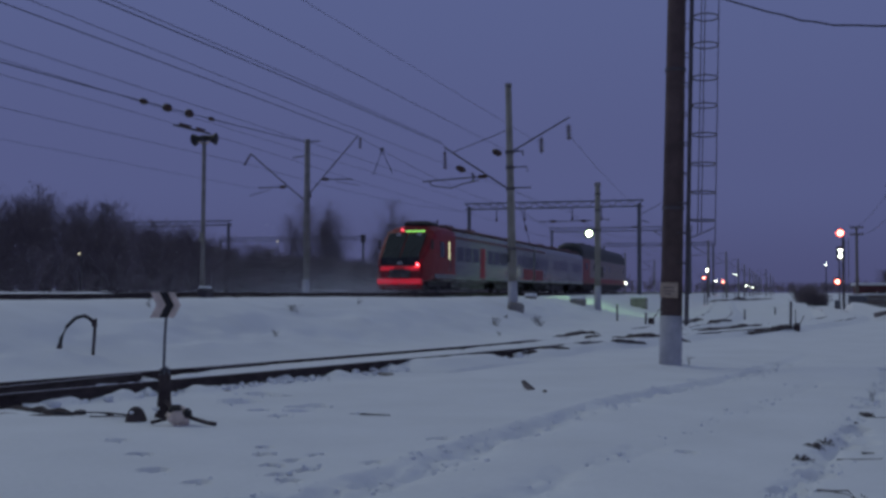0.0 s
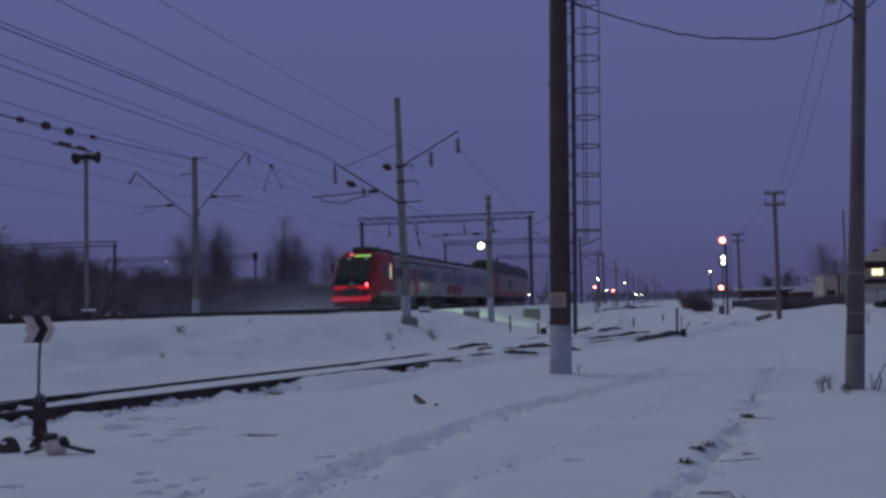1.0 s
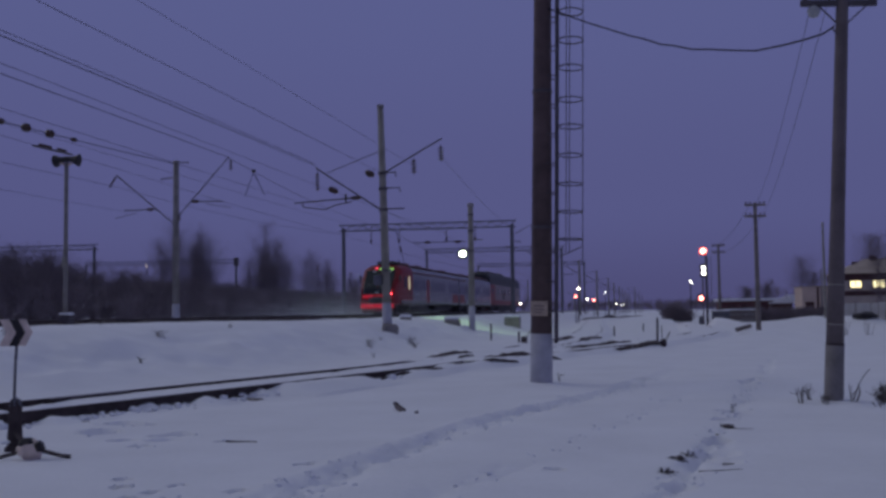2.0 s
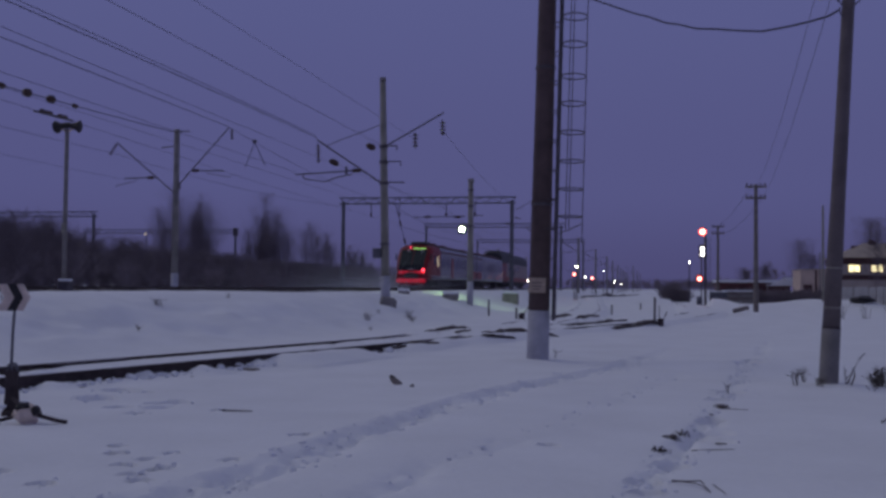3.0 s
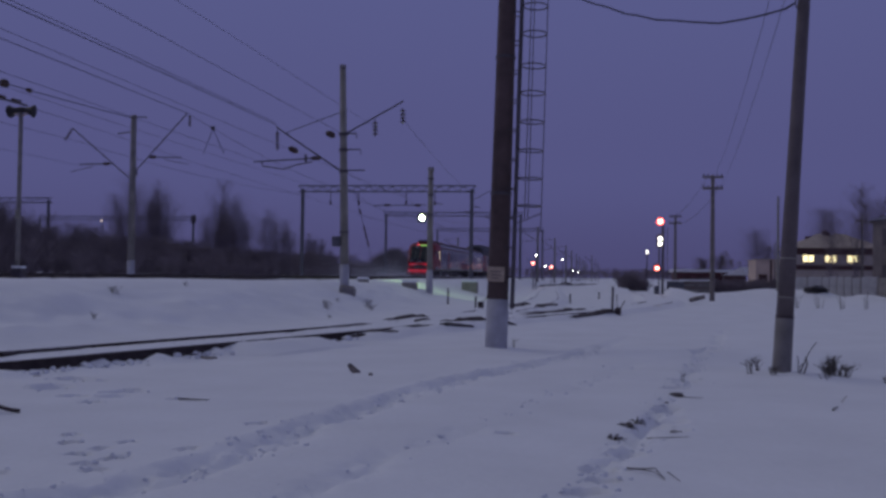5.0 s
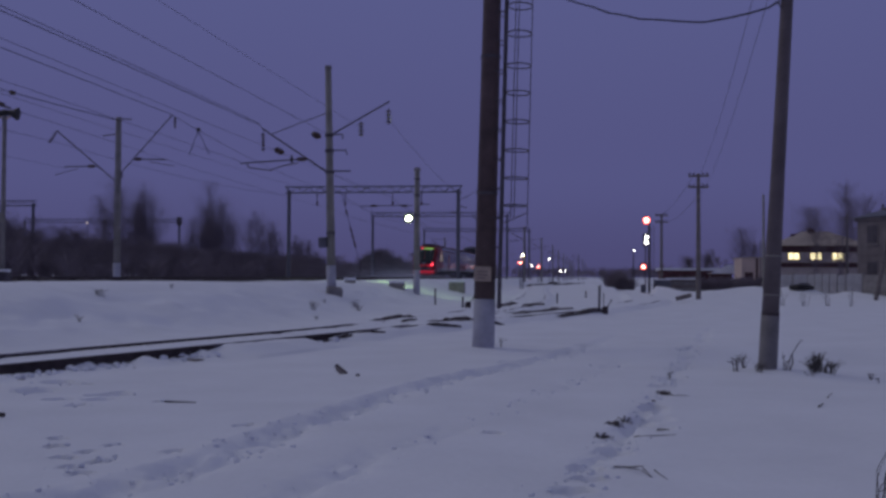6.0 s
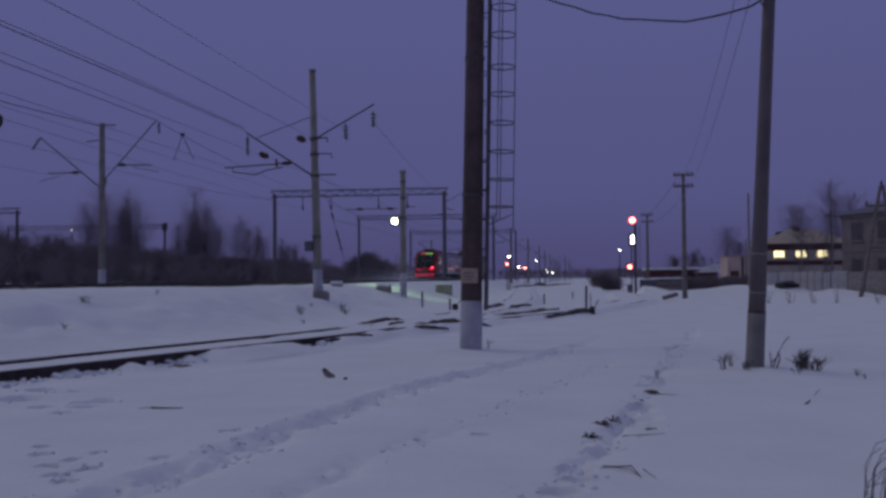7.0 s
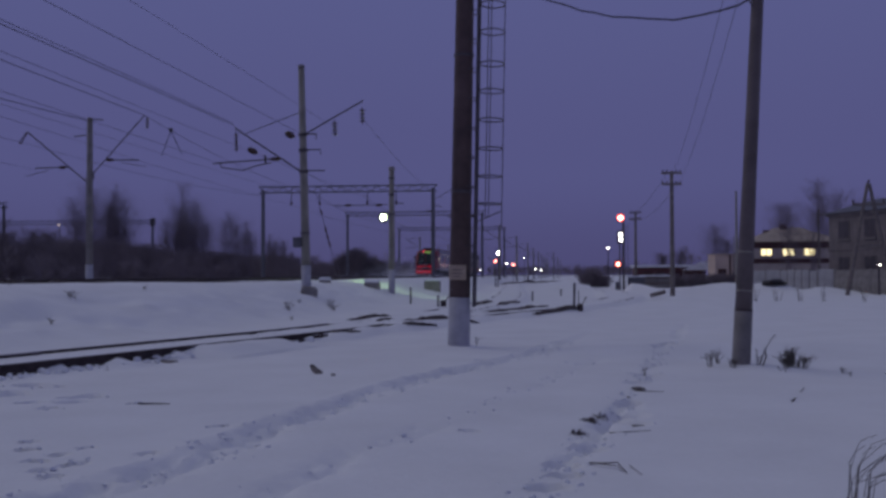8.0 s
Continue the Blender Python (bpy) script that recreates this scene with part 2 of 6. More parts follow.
PRINTS = [(-4.85, 9.16, 0.05), (-4.67, 8.77, 0.06), (-4.32, 8.27, 0.07), (-4.28, 8.6, 0.05), (-4.21, 8.96, 0.05), (-3.95, 8.14, 0.06), (-3.93, 8.27, 0.055), (-4.06, 7.88, 0.07), (-3.85, 7.62, 0.06),
          (-3.54, 8.72, 0.06), (-7.02, 12.7, 0.2), (-7.47, 14.05, 0.13), (-6.26, 11.82, 0.13), (-6.01, 12.4, 0.14), (-5.8, 11.33, 0.08), (-6, 12.89, 0.08), (-6.92, 13.71, 0.11),
          (-4.98, 11.83, 0.06), (-0.9, 10.2, 0.07), (-3.4, 10.2, 0.06), (0.55, 11.1, 0.15), (0.67, 11.6, 0.2), (0.71, 11.0, 0.14),
          (-6.26, 8.78, 0.075), (-5.64, 8.23, 0.075), (-5.11, 7.64, 0.085), (-4.49, 7.29, 0.075), (-5.75, 11.89, 0.16), (-5.86, 12.5, 0.15), (-7.2, 12.95, 0.2), (-7.3, 13.85, 0.2),
          (-0.1, 7.55, 0.12), (0.02, 8.05, 0.1), (0.0, 8.6, 0.1), (0.22, 9.35, 0.12), (0.3, 9.9, 0.08), (0.77, 12.5, 0.11), (1.0, 14.7, 0.14), (1.25, 15.8, 0.16), (1.98, 21.2, 0.24), (2.37, 23.4, 0.26)]
MOUNDS = [(17.0, 88.5, 1.8, 0.7), (19.5, 82, 2.2, 0.5), (23.0, 92, 3.0, 0.6), (15.0, 92, 3.0, 0.7), (28, 84, 4, .8), (7.4, 84, 3.5, .35), (5.5, 88, 2.0, .6), (1.5, 100, 3.0, .5),
          (2.74, 16.8, 0.9, 0.10), (-2.34, 21.3, 0.7, 0.05), (6.3, 62, 1.2, .3), (10.5, 90, 4, .4)]


def ground_z(x, y):
    x, y = np.asarray(x, float), np.asarray(y, float)
    foot = np.interp(y, [r[0] for r in BANK_FOOT], [r[1] for r in BANK_FOOT])
    top = np.interp(y, [r[0] for r in BANK_TOP], [r[1] for r in BANK_TOP])
    u = np.clip((foot - x) / (foot - top), 0, 1)
    s = u * u * (3 - 2 * u)
    z = BANK_Z * s
    z = z + s * (1 - s) * 4 * (0.2 * value_noise(x * 0.5, y * 0.35, 3) + 0.2 * value_noise(x * 1.1, y * 0.9, 18) + 0.10 * value_noise(x * 2.6, y * 2.2, 34))
    z = z + 0.10 * value_noise(x * 0.11, y * 0.11, 1) + 0.06 * value_noise(x * 0.45, y * 0.45, 2) + 0.05 * np.clip((y - 20) / 12, 0, 1) * value_noise(x * 1.1, y * 0.9, 19)
    z = z + 0.014 * value_noise(x * 2.1, y * 2.1, 4) + 0.006 * value_noise(x * 6, y * 6, 5)
    rough = 0.5 * value_noise(x * 4.5, y * 4.5, 6) + 0.8 * value_noise(x * 9.5, y * 9.5, 7)
    # wide furrow: a raised lip on its left, a churned bed to its right
    d, side = line_distance(x, y, FURROW)
    d = d + 0.10 * value_noise(x * 1.5, y * 1.5, 8)
    fade = np.clip((29 - y) / 10, 0, 1)
    bed = np.exp(-((d * side - 0.05) / 0.25) ** 2)
    z = z - fade * bed * (0.09 + 0.17 * rough) + 0.03 * fade * np.exp(-((d * side + 0.24) / 0.11) ** 2)
    d, side = line_distance(x, y, FURROW_2)
    z = z - 0.045 * np.exp(-(d / 0.2) ** 2) * (1 + 2.6 * rough) * np.clip(0.5 + 2 * value_noise(x * .9, y * .9, 9), 0, 1)
    d, side = line_distance(x, y, TRAIL)
    d = np.abs(d + 0.12 * value_noise(x * 1.3, y * 1.3, 10))
    steps = np.clip(0.35 + 2.2 * value_noise(x * 1.4 + 5, y * 1.1, 11), 0, 1)
    z = z - np.exp(-(d / 0.12) ** 2) * steps * (0.09 + 0.3 * rough) * np.clip((40 - y) / 20, 0, 1)
    for px, py, pr in PRINTS:
        q = ((x - px) ** 2 + (y - py) ** 2) / (pr * pr)
        z = z - 0.24 * np.exp(-(q / 1.3) ** 3) * (1 + 0.7 * rough) + 0.018 * np.exp(-((np.sqrt(q) - 1.35) / 0.3) ** 2)
    for mx, my, mr, mh in MOUNDS:
        z = z + mh * np.exp(-((x - mx) ** 2 + (y - my) ** 2) / (mr * mr)) * (1 + 0.5 * value_noise(x * 1.2, y * 1.2, 12))
    z = z + 0.20 * np.exp(-((x + 22.9) / 1.1) ** 2) * np.clip((37 - y) / 6, 0, 1) * (1 + 0.4 * value_noise(x * 0.3, y * 0.3, 22))
    # the two low tracks: snow packed between the rails, swept away at their outer side
    for line, clear in ((SIDING, 26), (BRANCH, 24)):
        d, side = line_distance(x, y, line)
        w = d * side
        bedz = np.where(d < 0.68, 0.135 - 0.13 * np.clip((16.0 - y) / 1.5, 0, 1) * np.clip(0.8 + 1.9 * value_noise(x * 3.1, y * 3.1, 33), 0, 1), 0.0 + 0.20 * np.clip(value_noise(x * 2.4, y * 2.4, 15) + 0.4 * value_noise(x * 6, y * 6, 17), -0.25, 0.6) - 0.07 * np.clip((11.6 - y) / 1.0, 0, 1))
        drift = np.clip((y - clear + 3) / 5, 0, 1)
        cover = drift * (0.17 + 0.10 * value_noise(x * 0.35 + 3, y * 0.3, 13) + 0.07 * value_noise(x * 1.3, y * 1.1, 20)) + 0.03 * rough
        m = np.clip((1.5 - d) / 0.5, 0, 1)
        z = z * (1 - m) + m * (np.maximum(bedz, cover) + 0.04 * value_noise(x * 2.3, y * 2.3, 14) * (d > 0.85))
    # a drift that covers the near rail of the siding up to its head, and a low drift across the open snow
    d, side = line_distance(x, y, SIDING)
    w = d * side
    over = np.clip((y - 18.8) / 0.7, 0, 1) * np.clip((22.4 - y) / 0.8, 0, 1) * np.clip((w - 0.3) / 0.3, 0, 1) * np.clip((1.9 - w) / 0.6, 0, 1)
    z = np.where(over > 0, np.maximum(z, over * (0.163 + 0.03 * value_noise(x * 3, y * 3, 41))), z)
    z = z + 0.09 * np.exp(-((y - 20.5 - 0.35 * x) / 1.6) ** 2) * np.clip((x + 1) / 2, 0, 1) * np.clip((14 - x) / 6, 0, 1)
    z = z - 0.09 * np.clip((x + 19.4) / 0.4, 0, 1) * np.clip((-13.4 - x) / 1.5, 0, 1) * np.clip((y - 38) / 10, 0, 1) * (y < 900)
    # the tracks on the bank
    for tx in (-20.3, -25.2, -31.0):
        m = np.clip((1.6 - np.abs(x - tx)) / 0.5, 0, 1) * (y < 900)
        z = z * (1 - m) + m * (BANK_Z - 0.02 + 0.03 * value_noise(x * 2, y * 2, 16))
    return z


def gz(x, y):
    return float(ground_z(np.array([x]), np.array([y]))[0])


def grid_axis(*spans):
    out = [spans[0][0]]
    for a, b, step in spans:
        n = max(1, int(round((b - a) / step)))
        out += [a + (b - a) * (k + 1) / n for k in range(n)]
    return np.array(out)


def make_ground():
    gx = grid_axis((-1500, -300, 200), (-300, -60, 12), (-60, -24, 1.0), (-24, -14, 0.25), (-14, -7, 0.085), (-7, 4.2, 0.05), (4.2, 6, 0.12), (6, 34, 0.5), (34, 120, 6), (120, 300, 30), (300, 1500, 200))
    gy = grid_axis((-60, 0, 5), (0, 5, 0.5), (5, 20, 0.052), (20, 24, 0.1), (24, 60, 0.22), (60, 130, 0.9), (130, 400, 6), (400, 1000, 40), (1000, 4000, 300))
    X, Y = np.meshgrid(gx, gy)
    Z = ground_z(X, Y)
    nx, ny = len(gx), len(gy)
    co = np.stack([X, Y, Z], -1).reshape(-1, 3)
    k = (np.arange(ny - 1)[:, None] * nx + np.arange(nx - 1)[None, :]).ravel()
    quads = np.stack([k, k + 1, k + nx + 1, k + nx], -1)
    me = bpy.data.meshes.new("ground")
    me.vertices.add(len(co))
    me.vertices.foreach_set("co", co.ravel())
    me.loops.add(quads.size)
    me.loops.foreach_set("vertex_index", quads.ravel().astype(np.int32))
    me.polygons.add(len(quads))
    me.polygons.foreach_set("loop_start", np.arange(0, quads.size, 4, dtype=np.int32))
    me.update(calc_edges=True)
    me.polygons.foreach_set("use_smooth", [True] * len(quads))
    me.materials.append(M["snow"])
    tagged(new("ground", me), "snow-covered railway yard ground with trodden furrows", "ground", kind="structure")


make_ground()


# ---- tracks ----
def offset_line(pts, d, step=0.6):
    """A polyline resampled and smoothed, moved d to its right."""
    pts = np.array(pts, float)
    s = np.concatenate([[0], np.cumsum(np.hypot(*np.diff(pts, axis=0).T))])
    u = np.arange(0, s[-1], step)
    x, y = np.interp(u, s, pts[:, 0]), np.interp(u, s, pts[:, 1])
    ker = np.ones(15) / 15
    xs, ys = np.pad(x, 7, mode="edge"), np.pad(y, 7, mode="edge")
    xm, ym = np.convolve(xs, ker, "valid"), np.convolve(ys, ker, "valid")
    xm[:7], ym[:7], xm[-7:], ym[-7:] = x[:7], y[:7], x[-7:], y[-7:]
    tx, ty = np.gradient(xm), np.gradient(ym)
    n = np.hypot(tx, ty)
    return np.stack([xm + d * ty / n, ym - d * tx / n], -1)


RAIL_SHAPE = [(-0.075, 0.0), (-0.075, 0.018), (-0.012, 0.035), (-0.012, 0.135), (-0.036, 0.15), (-0.034, 0.18),
              (0.034, 0.18), (0.036, 0.15), (0.012, 0.135), (0.012, 0.035), (0.075, 0.018), (0.075, 0.0)]


def rail(name, line, z0, parent):
    bm = bmesh.new()
    rings = []
    for i, (x, y) in enumerate(line):
        a, b = line[max(i - 1, 0)], line[min(i + 1, len(line) - 1)]
        way = Vector((b[0] - a[0], b[1] - a[1], 0)).normalized()
        rt = Vector((way.y, -way.x, 0))
        rings.append([bm.verts.new(Vector((x, y, z0 + h)) + rt * w) for w, h in RAIL_SHAPE])
    n = len(RAIL_SHAPE)
    for a, b in zip(rings, rings[1:]):
        for k in range(n):
            f = bm.faces.new((a[k], a[(k + 1) % n], b[(k + 1) % n], b[k]))
            f.material_index = 1 if k == 5 else 0
    return part(name, bm, [M["rust"], M["rail_top"]], parent)


def track(pts, z0, label, sleepers=None, step=0.6):
    t = thing("railway_track", pose(0, 0, 0), label, "railway track", kind="structure")
    for d in (-0.78, 0.78):
        rail("rail", offset_line(pts, d, step), z0, t)
    if sleepers:
        blade = offset_line(pts, -0.60, 0.6)
        rail("switch_blade", blade[(blade[:, 1] > 15.4) & (blade[:, 1] < 17.8)], z0, t)
        away = np.clip((15.0 - blade[:, 1:]) / 4.5, 0, 1.6)
        curved = blade * (1 - away) + offset_line(pts, 0.02, 0.6) * away
        rail("diverging_rail", curved[(blade[:, 1] > 3) & (blade[:, 1] < 14.8)], z0, t)
        mid = offset_line(pts, 0, 0.6)
        me = None
        for i, (x, y) in enumerate(mid[:-1]):
            if not sleepers[0] < y < sleepers[1]:
                continue
            if me is None:
                me = link_mesh("sleeper", boxes((-1.35, -0.13, -0.2, 1.35, 0.13, -0.01), bevel=0.02), M["wood"])
                ob = me
            else:
                ob = new("sleeper", me.data)
            ob.parent = t
            w = math.degrees(math.atan2(mid[i + 1][1] - y, mid[i + 1][0] - x)) - 90
            ob.matrix_basis = pose(x, y, z0 + random.uniform(-0.06, 0.01), 0, 0, w + random.uniform(-2, 2))
    return t


track(SIDING, 0.0, "siding with dark rusty rails half buried in snow", (6, 47))
track(BRANCH, 0.0, "branch track with rails mostly drifted over by snow")
for tx in (-20.3, -25.2, -31.0):
    track([(tx, -60), (tx, 900)], BANK_Z - 0.02, "straight main line track on the raised snowy bank", step=6.0)


def clods():
    """Lumps of pushed snow and dirt along the swept side of the near rail."""
    line = offset_line(SIDING, 0.98, 0.05)
    bm = bmesh.new()
    for x, y in line:
        if (11.2 < y < 18.9 or 22.3 < y < 24) and random.random() < 0.7:
            heap = max(0.0, math.sin(y * 4.1) + 0.6 * math.sin(y * 9.7 + 1))
            r = 0.015 + 0.06 * random.random() ** 3 + 0.045 * heap * random.random()
            tmp = lump(r, 0.5, 0.7, random.random() * 50)
            bmesh.ops.translate(tmp, verts=tmp.verts, vec=(x + random.uniform(-0.1, 0.3), y, random.uniform(0.0, 0.04)))
            me = bpy.data.meshes.new("tmp")
            tmp.to_mesh(me)
            tmp.free()
            bm.from_mesh(me)
            bpy.data.meshes.remove(me)
    tagged(link_mesh("snow_clods", bm, M["snowcap"], True), "small clods of pushed snow beside the siding rail", "snow", kind="stuff")


clods()


def ballast_ridge(x0, y0, x1, y1, high):
    """A ragged ridge of dark ballast and frozen dirt that stands out of the snow beside a buried rail."""
    n = max(8, int(math.hypot(x1 - x0, y1 - y0) / (0.1 if y0 < 100 else 4)))
    u = np.linspace(0, 1, n)
    x, y = x0 + (x1 - x0) * u, y0 + (y1 - y0) * u
    way = Vector((y1 - y0, x0 - x1)).normalized()
    base = ground_z(x, y)
    jag = 0.62 + 0.9 * value_noise(u * n * 0.22, u * 0 + y0, 31) + 1.1 * value_noise(u * n * 0.8, u * 0 + y0, 32)
    top = high * np.clip(jag, 0.05, 1.3) * np.clip(np.minimum(u, 1 - u) * 7, 0.05, 1)
    bm = bmesh.new()
    wide = 2.2 * high
    rings = [[bm.verts.new((x[k] + way.x * w * wide, y[k] + way.y * w * wide, base[k] + h * top[k] - 0.04 * (h == 0))) for w, h in ((-1, 0), (-0.55, 0.8), (0, 1), (0.5, 0.7), (0.9, 0))] for k in range(n)]
    for p, q in zip(rings, rings[1:]):
        for k in range(4):
            bm.faces.new((p[k], p[k + 1], q[k + 1], q[k]))
    tagged(link_mesh("ballast_ridge", bm, M["ballast"]), "ragged ridge of dark ballast showing through the snow", "ballast", kind="structure")


for ridge in ((-6.33, 30.74, -5.42, 32.7, 0.10), (-5.27, 29.64, -5.15, 31.09, 0.06), (-4.7, 30.7, -2.63, 32.18, 0.11), (-4.33, 28.3, -3.64, 29.6, 0.06), (-5.5, 24.6, -5.05, 25.5, 0.08),
              (-6.1, 22.6, -5.5, 24.3, 0.07), (-2.77, 37.35, -0.64, 45.03, 0.09), (-1.18, 37.8, 0.53, 43.4, 0.10), (-3.93, 46.2, -3.61, 52.8, 0.10), (-2.9, 46.9, -2.32, 52.6, 0.10), (-9.45, 155, -0.94, 253, 0.42),
              (-9.5, 10.95, -8.25, 10.7, 0.055), (-8.7, 10.5, -8.1, 10.55, 0.03), (-18.95, 26, -18.95, 62, 0.10), (-18.95, 60, -18.95, 98, 0.13)):
    ballast_ridge(*ridge)


def snow_crumbs():
    """Loose crumbs of broken snow in the furrows, on the trail and round the prints."""
    t = (1 + 5 ** 0.5) / 2
    ico = np.array([(-1, t, 0), (1, t, 0), (-1, -t, 0), (1, -t, 0), (0, -1, t), (0, 1, t), (0, -1, -t), (0, 1, -t), (t, 0, -1), (t, 0, 1), (-t, 0, -1), (-t, 0, 1)]) / 1.9
    tri = np.array([(0, 11, 5), (0, 5, 1), (0, 1, 7), (0, 7, 10), (0, 10, 11), (1, 5, 9), (5, 11, 4), (11, 10, 2), (10, 7, 6), (7, 1, 8),
                    (3, 9, 4), (3, 4, 2), (3, 2, 6), (3, 6, 8), (3, 8, 9), (4, 9, 5), (2, 4, 11), (6, 2, 10), (8, 6, 7), (9, 8, 1)])
    r = np.random.default_rng(11)
    spots = []
    for line, n, shift, wide in ((FURROW, 900, 0.05, 0.18), (FURROW_2, 110, 0.0, 0.14), (TRAIL, 700, 0.0, 0.12)):
        pts = offset_line(line, shift, 0.03)
        pts = pts[pts[:, 1] < 24]
        pick = pts[r.integers(0, len(pts), n)]
        spots.append(pick + r.normal(0, wide, (n, 2)))
    for px, py, pr in PRINTS:
        spots.append(np.array([px, py]) + r.normal(0, pr * 0.9, (12, 2)))
    pos = np.concatenate(spots)
    n = len(pos)
    keep = value_noise(pos[:, 0] * 1.7, pos[:, 1] * 1.7, 21) > -0.18
    pos = pos[keep]
    n = len(pos)
    size = 0.007 + 0.02 * r.random(n) ** 3
    z = ground_z(pos[:, 0], pos[:, 1]) + size * 0.3
    co = ico[None] * (1 + r.normal(0, 0.22, (n, 12, 1))) * size[:, None, None] * np.stack([np.ones(n) * 1.3, np.ones(n), np.full(n, 0.8)], -1)[:, None, :]
    co = co + np.stack([pos[:, 0], pos[:, 1], z], -1)[:, None, :]
    f = (tri[None] + 12 * np.arange(n)[:, None, None]).reshape(-1, 3)
    me = bpy.data.meshes.new("snow_crumbs")
    me.vertices.add(n * 12)
    me.vertices.foreach_set("co", co.ravel())
    me.loops.add(f.size)
    me.loops.foreach_set("vertex_index", f.ravel().astype(np.int32))
    me.polygons.add(len(f))
    me.polygons.foreach_set("loop_start", np.arange(0, f.size, 3, dtype=np.int32))
    me.update(calc_edges=True)
    me.materials.append(M["snowcap"])
    tagged(new("snow_crumbs", me), "loose crumbs of trodden snow in the furrows", "snow", kind="stuff")


snow_crumbs()


# ---- lighting mast with its caged ladder ----
def lighting_mast():
    lean = pose(-2.12, 21.35, 0) @ pose(0, 0, 0, 0, 1.25, 0)
    t = thing("lighting_mast", lean, "tall brown concrete lighting mast with whitewashed foot", "mast")
    part("shaft", bar([(0, 0, 1.04), (0, 0, 7), (0, 0, 15)], 0.218, 28, 0.15), M["mast_brown"], t, smooth=True)
    part("painted_foot", bar([(0, 0, -0.4), (0, 0, 1.04)], 0.229, 28, 0.223), M["mast_white"], t, "whitewashed foot of the mast", smooth=True)
    sign = part("number_plate", boxes((-0.175, -0.012, -0.15, 0.175, 0.0, 0.15), bevel=0.004), M["plate"], t, "pale yellow metal plate with worn writing", pose(-0.03, -0.226, 1.55, 0, 0, 0))
    for k, (x0, x1, z) in enumerate(((-0.11, 0.1, 0.05), (-0.1, 0.11, -0.02), (-0.08, 0.06, -0.08))):
        part("writing_bar", boxes((x0, -0.016, z - 0.012, x1, -0.0125, z + 0.012)), M["ink"], sign)
    ladder = new("ladder")
    ladder.parent = t
    ladder.matrix_basis = pose(0.225, 0.02, 0)
    ladder["label"] = "dark steel ladder standing off the mast"
    # side rails seen edge-on, rungs between them
    for y in (-0.2, 0.2):
        part("side_rail", boxes((0.05, y - 0.025, 0.85, 0.098, y + 0.025, 14.0)), M["steel_dark"], ladder)
    z = 1.2
    while z < 9.5:
        part("rung", bar([(0.067, -0.2, z), (0.067, 0.2, z)], 0.011, 6), M["steel_dark"], ladder)
        z += 0.30
    z = 1.5
    while z < 9.5:
        part("standoff", bar([(-0.12, -0.2, z), (0.05, -0.2, z), (0.05, 0.2, z), (-0.12, 0.2, z)], 0.013, 6), M["steel_dark"], ladder)
        z += 0.6
    cage = new("safety_cage")
    cage.parent = t
    cage.matrix_basis = pose(0.33, 0.02, 0)
    cage["label"] = "steel hoop cage round the ladder"
    hoop_z = [2.96, 3.52, 4.09, 4.68, 5.27, 5.83, 6.49, 7.06, 7.65, 8.24, 8.83, 9.42]

    def hoop(z):
        return [(0.25 * (1 - math.cos(a)), -0.31 * math.sin(a), z) for a in [math.tau * k / 28 for k in range(29)]]
    for z in hoop_z:
        part("hoop", bar(hoop(z), 0.014, 6), M["steel_dark"], cage)
    for a in (180, 90, 296):
        q = radians(a)
        x, y = 0.25 * (1 - math.cos(q)), -0.31 * math.sin(q)
        part("cage_bar", boxes((x - 0.009, y - 0.009, 2.45 if a == 180 else 2.7, x + 0.009, y + 0.009, 10)), M["steel_dark"], cage)
    part("bottom_brace", bar([(0.0, 0, 2.6), (0.2, 0, 2.68), (0.5, 0, 2.82)], 0.012, 6), M["steel_dark"], cage)
    for z in (3.2, 6.0, 9.0):
        part("clamp", lathe([(0.225 - 0.0045 * z, z - 0.03), (0.235 - 0.0045 * z, z - 0.03), (0.235 - 0.0045 * z, z + 0.03), (0.225 - 0.0045 * z, z + 0.03)], 24), M["steel_dark"], t)


lighting_mast()


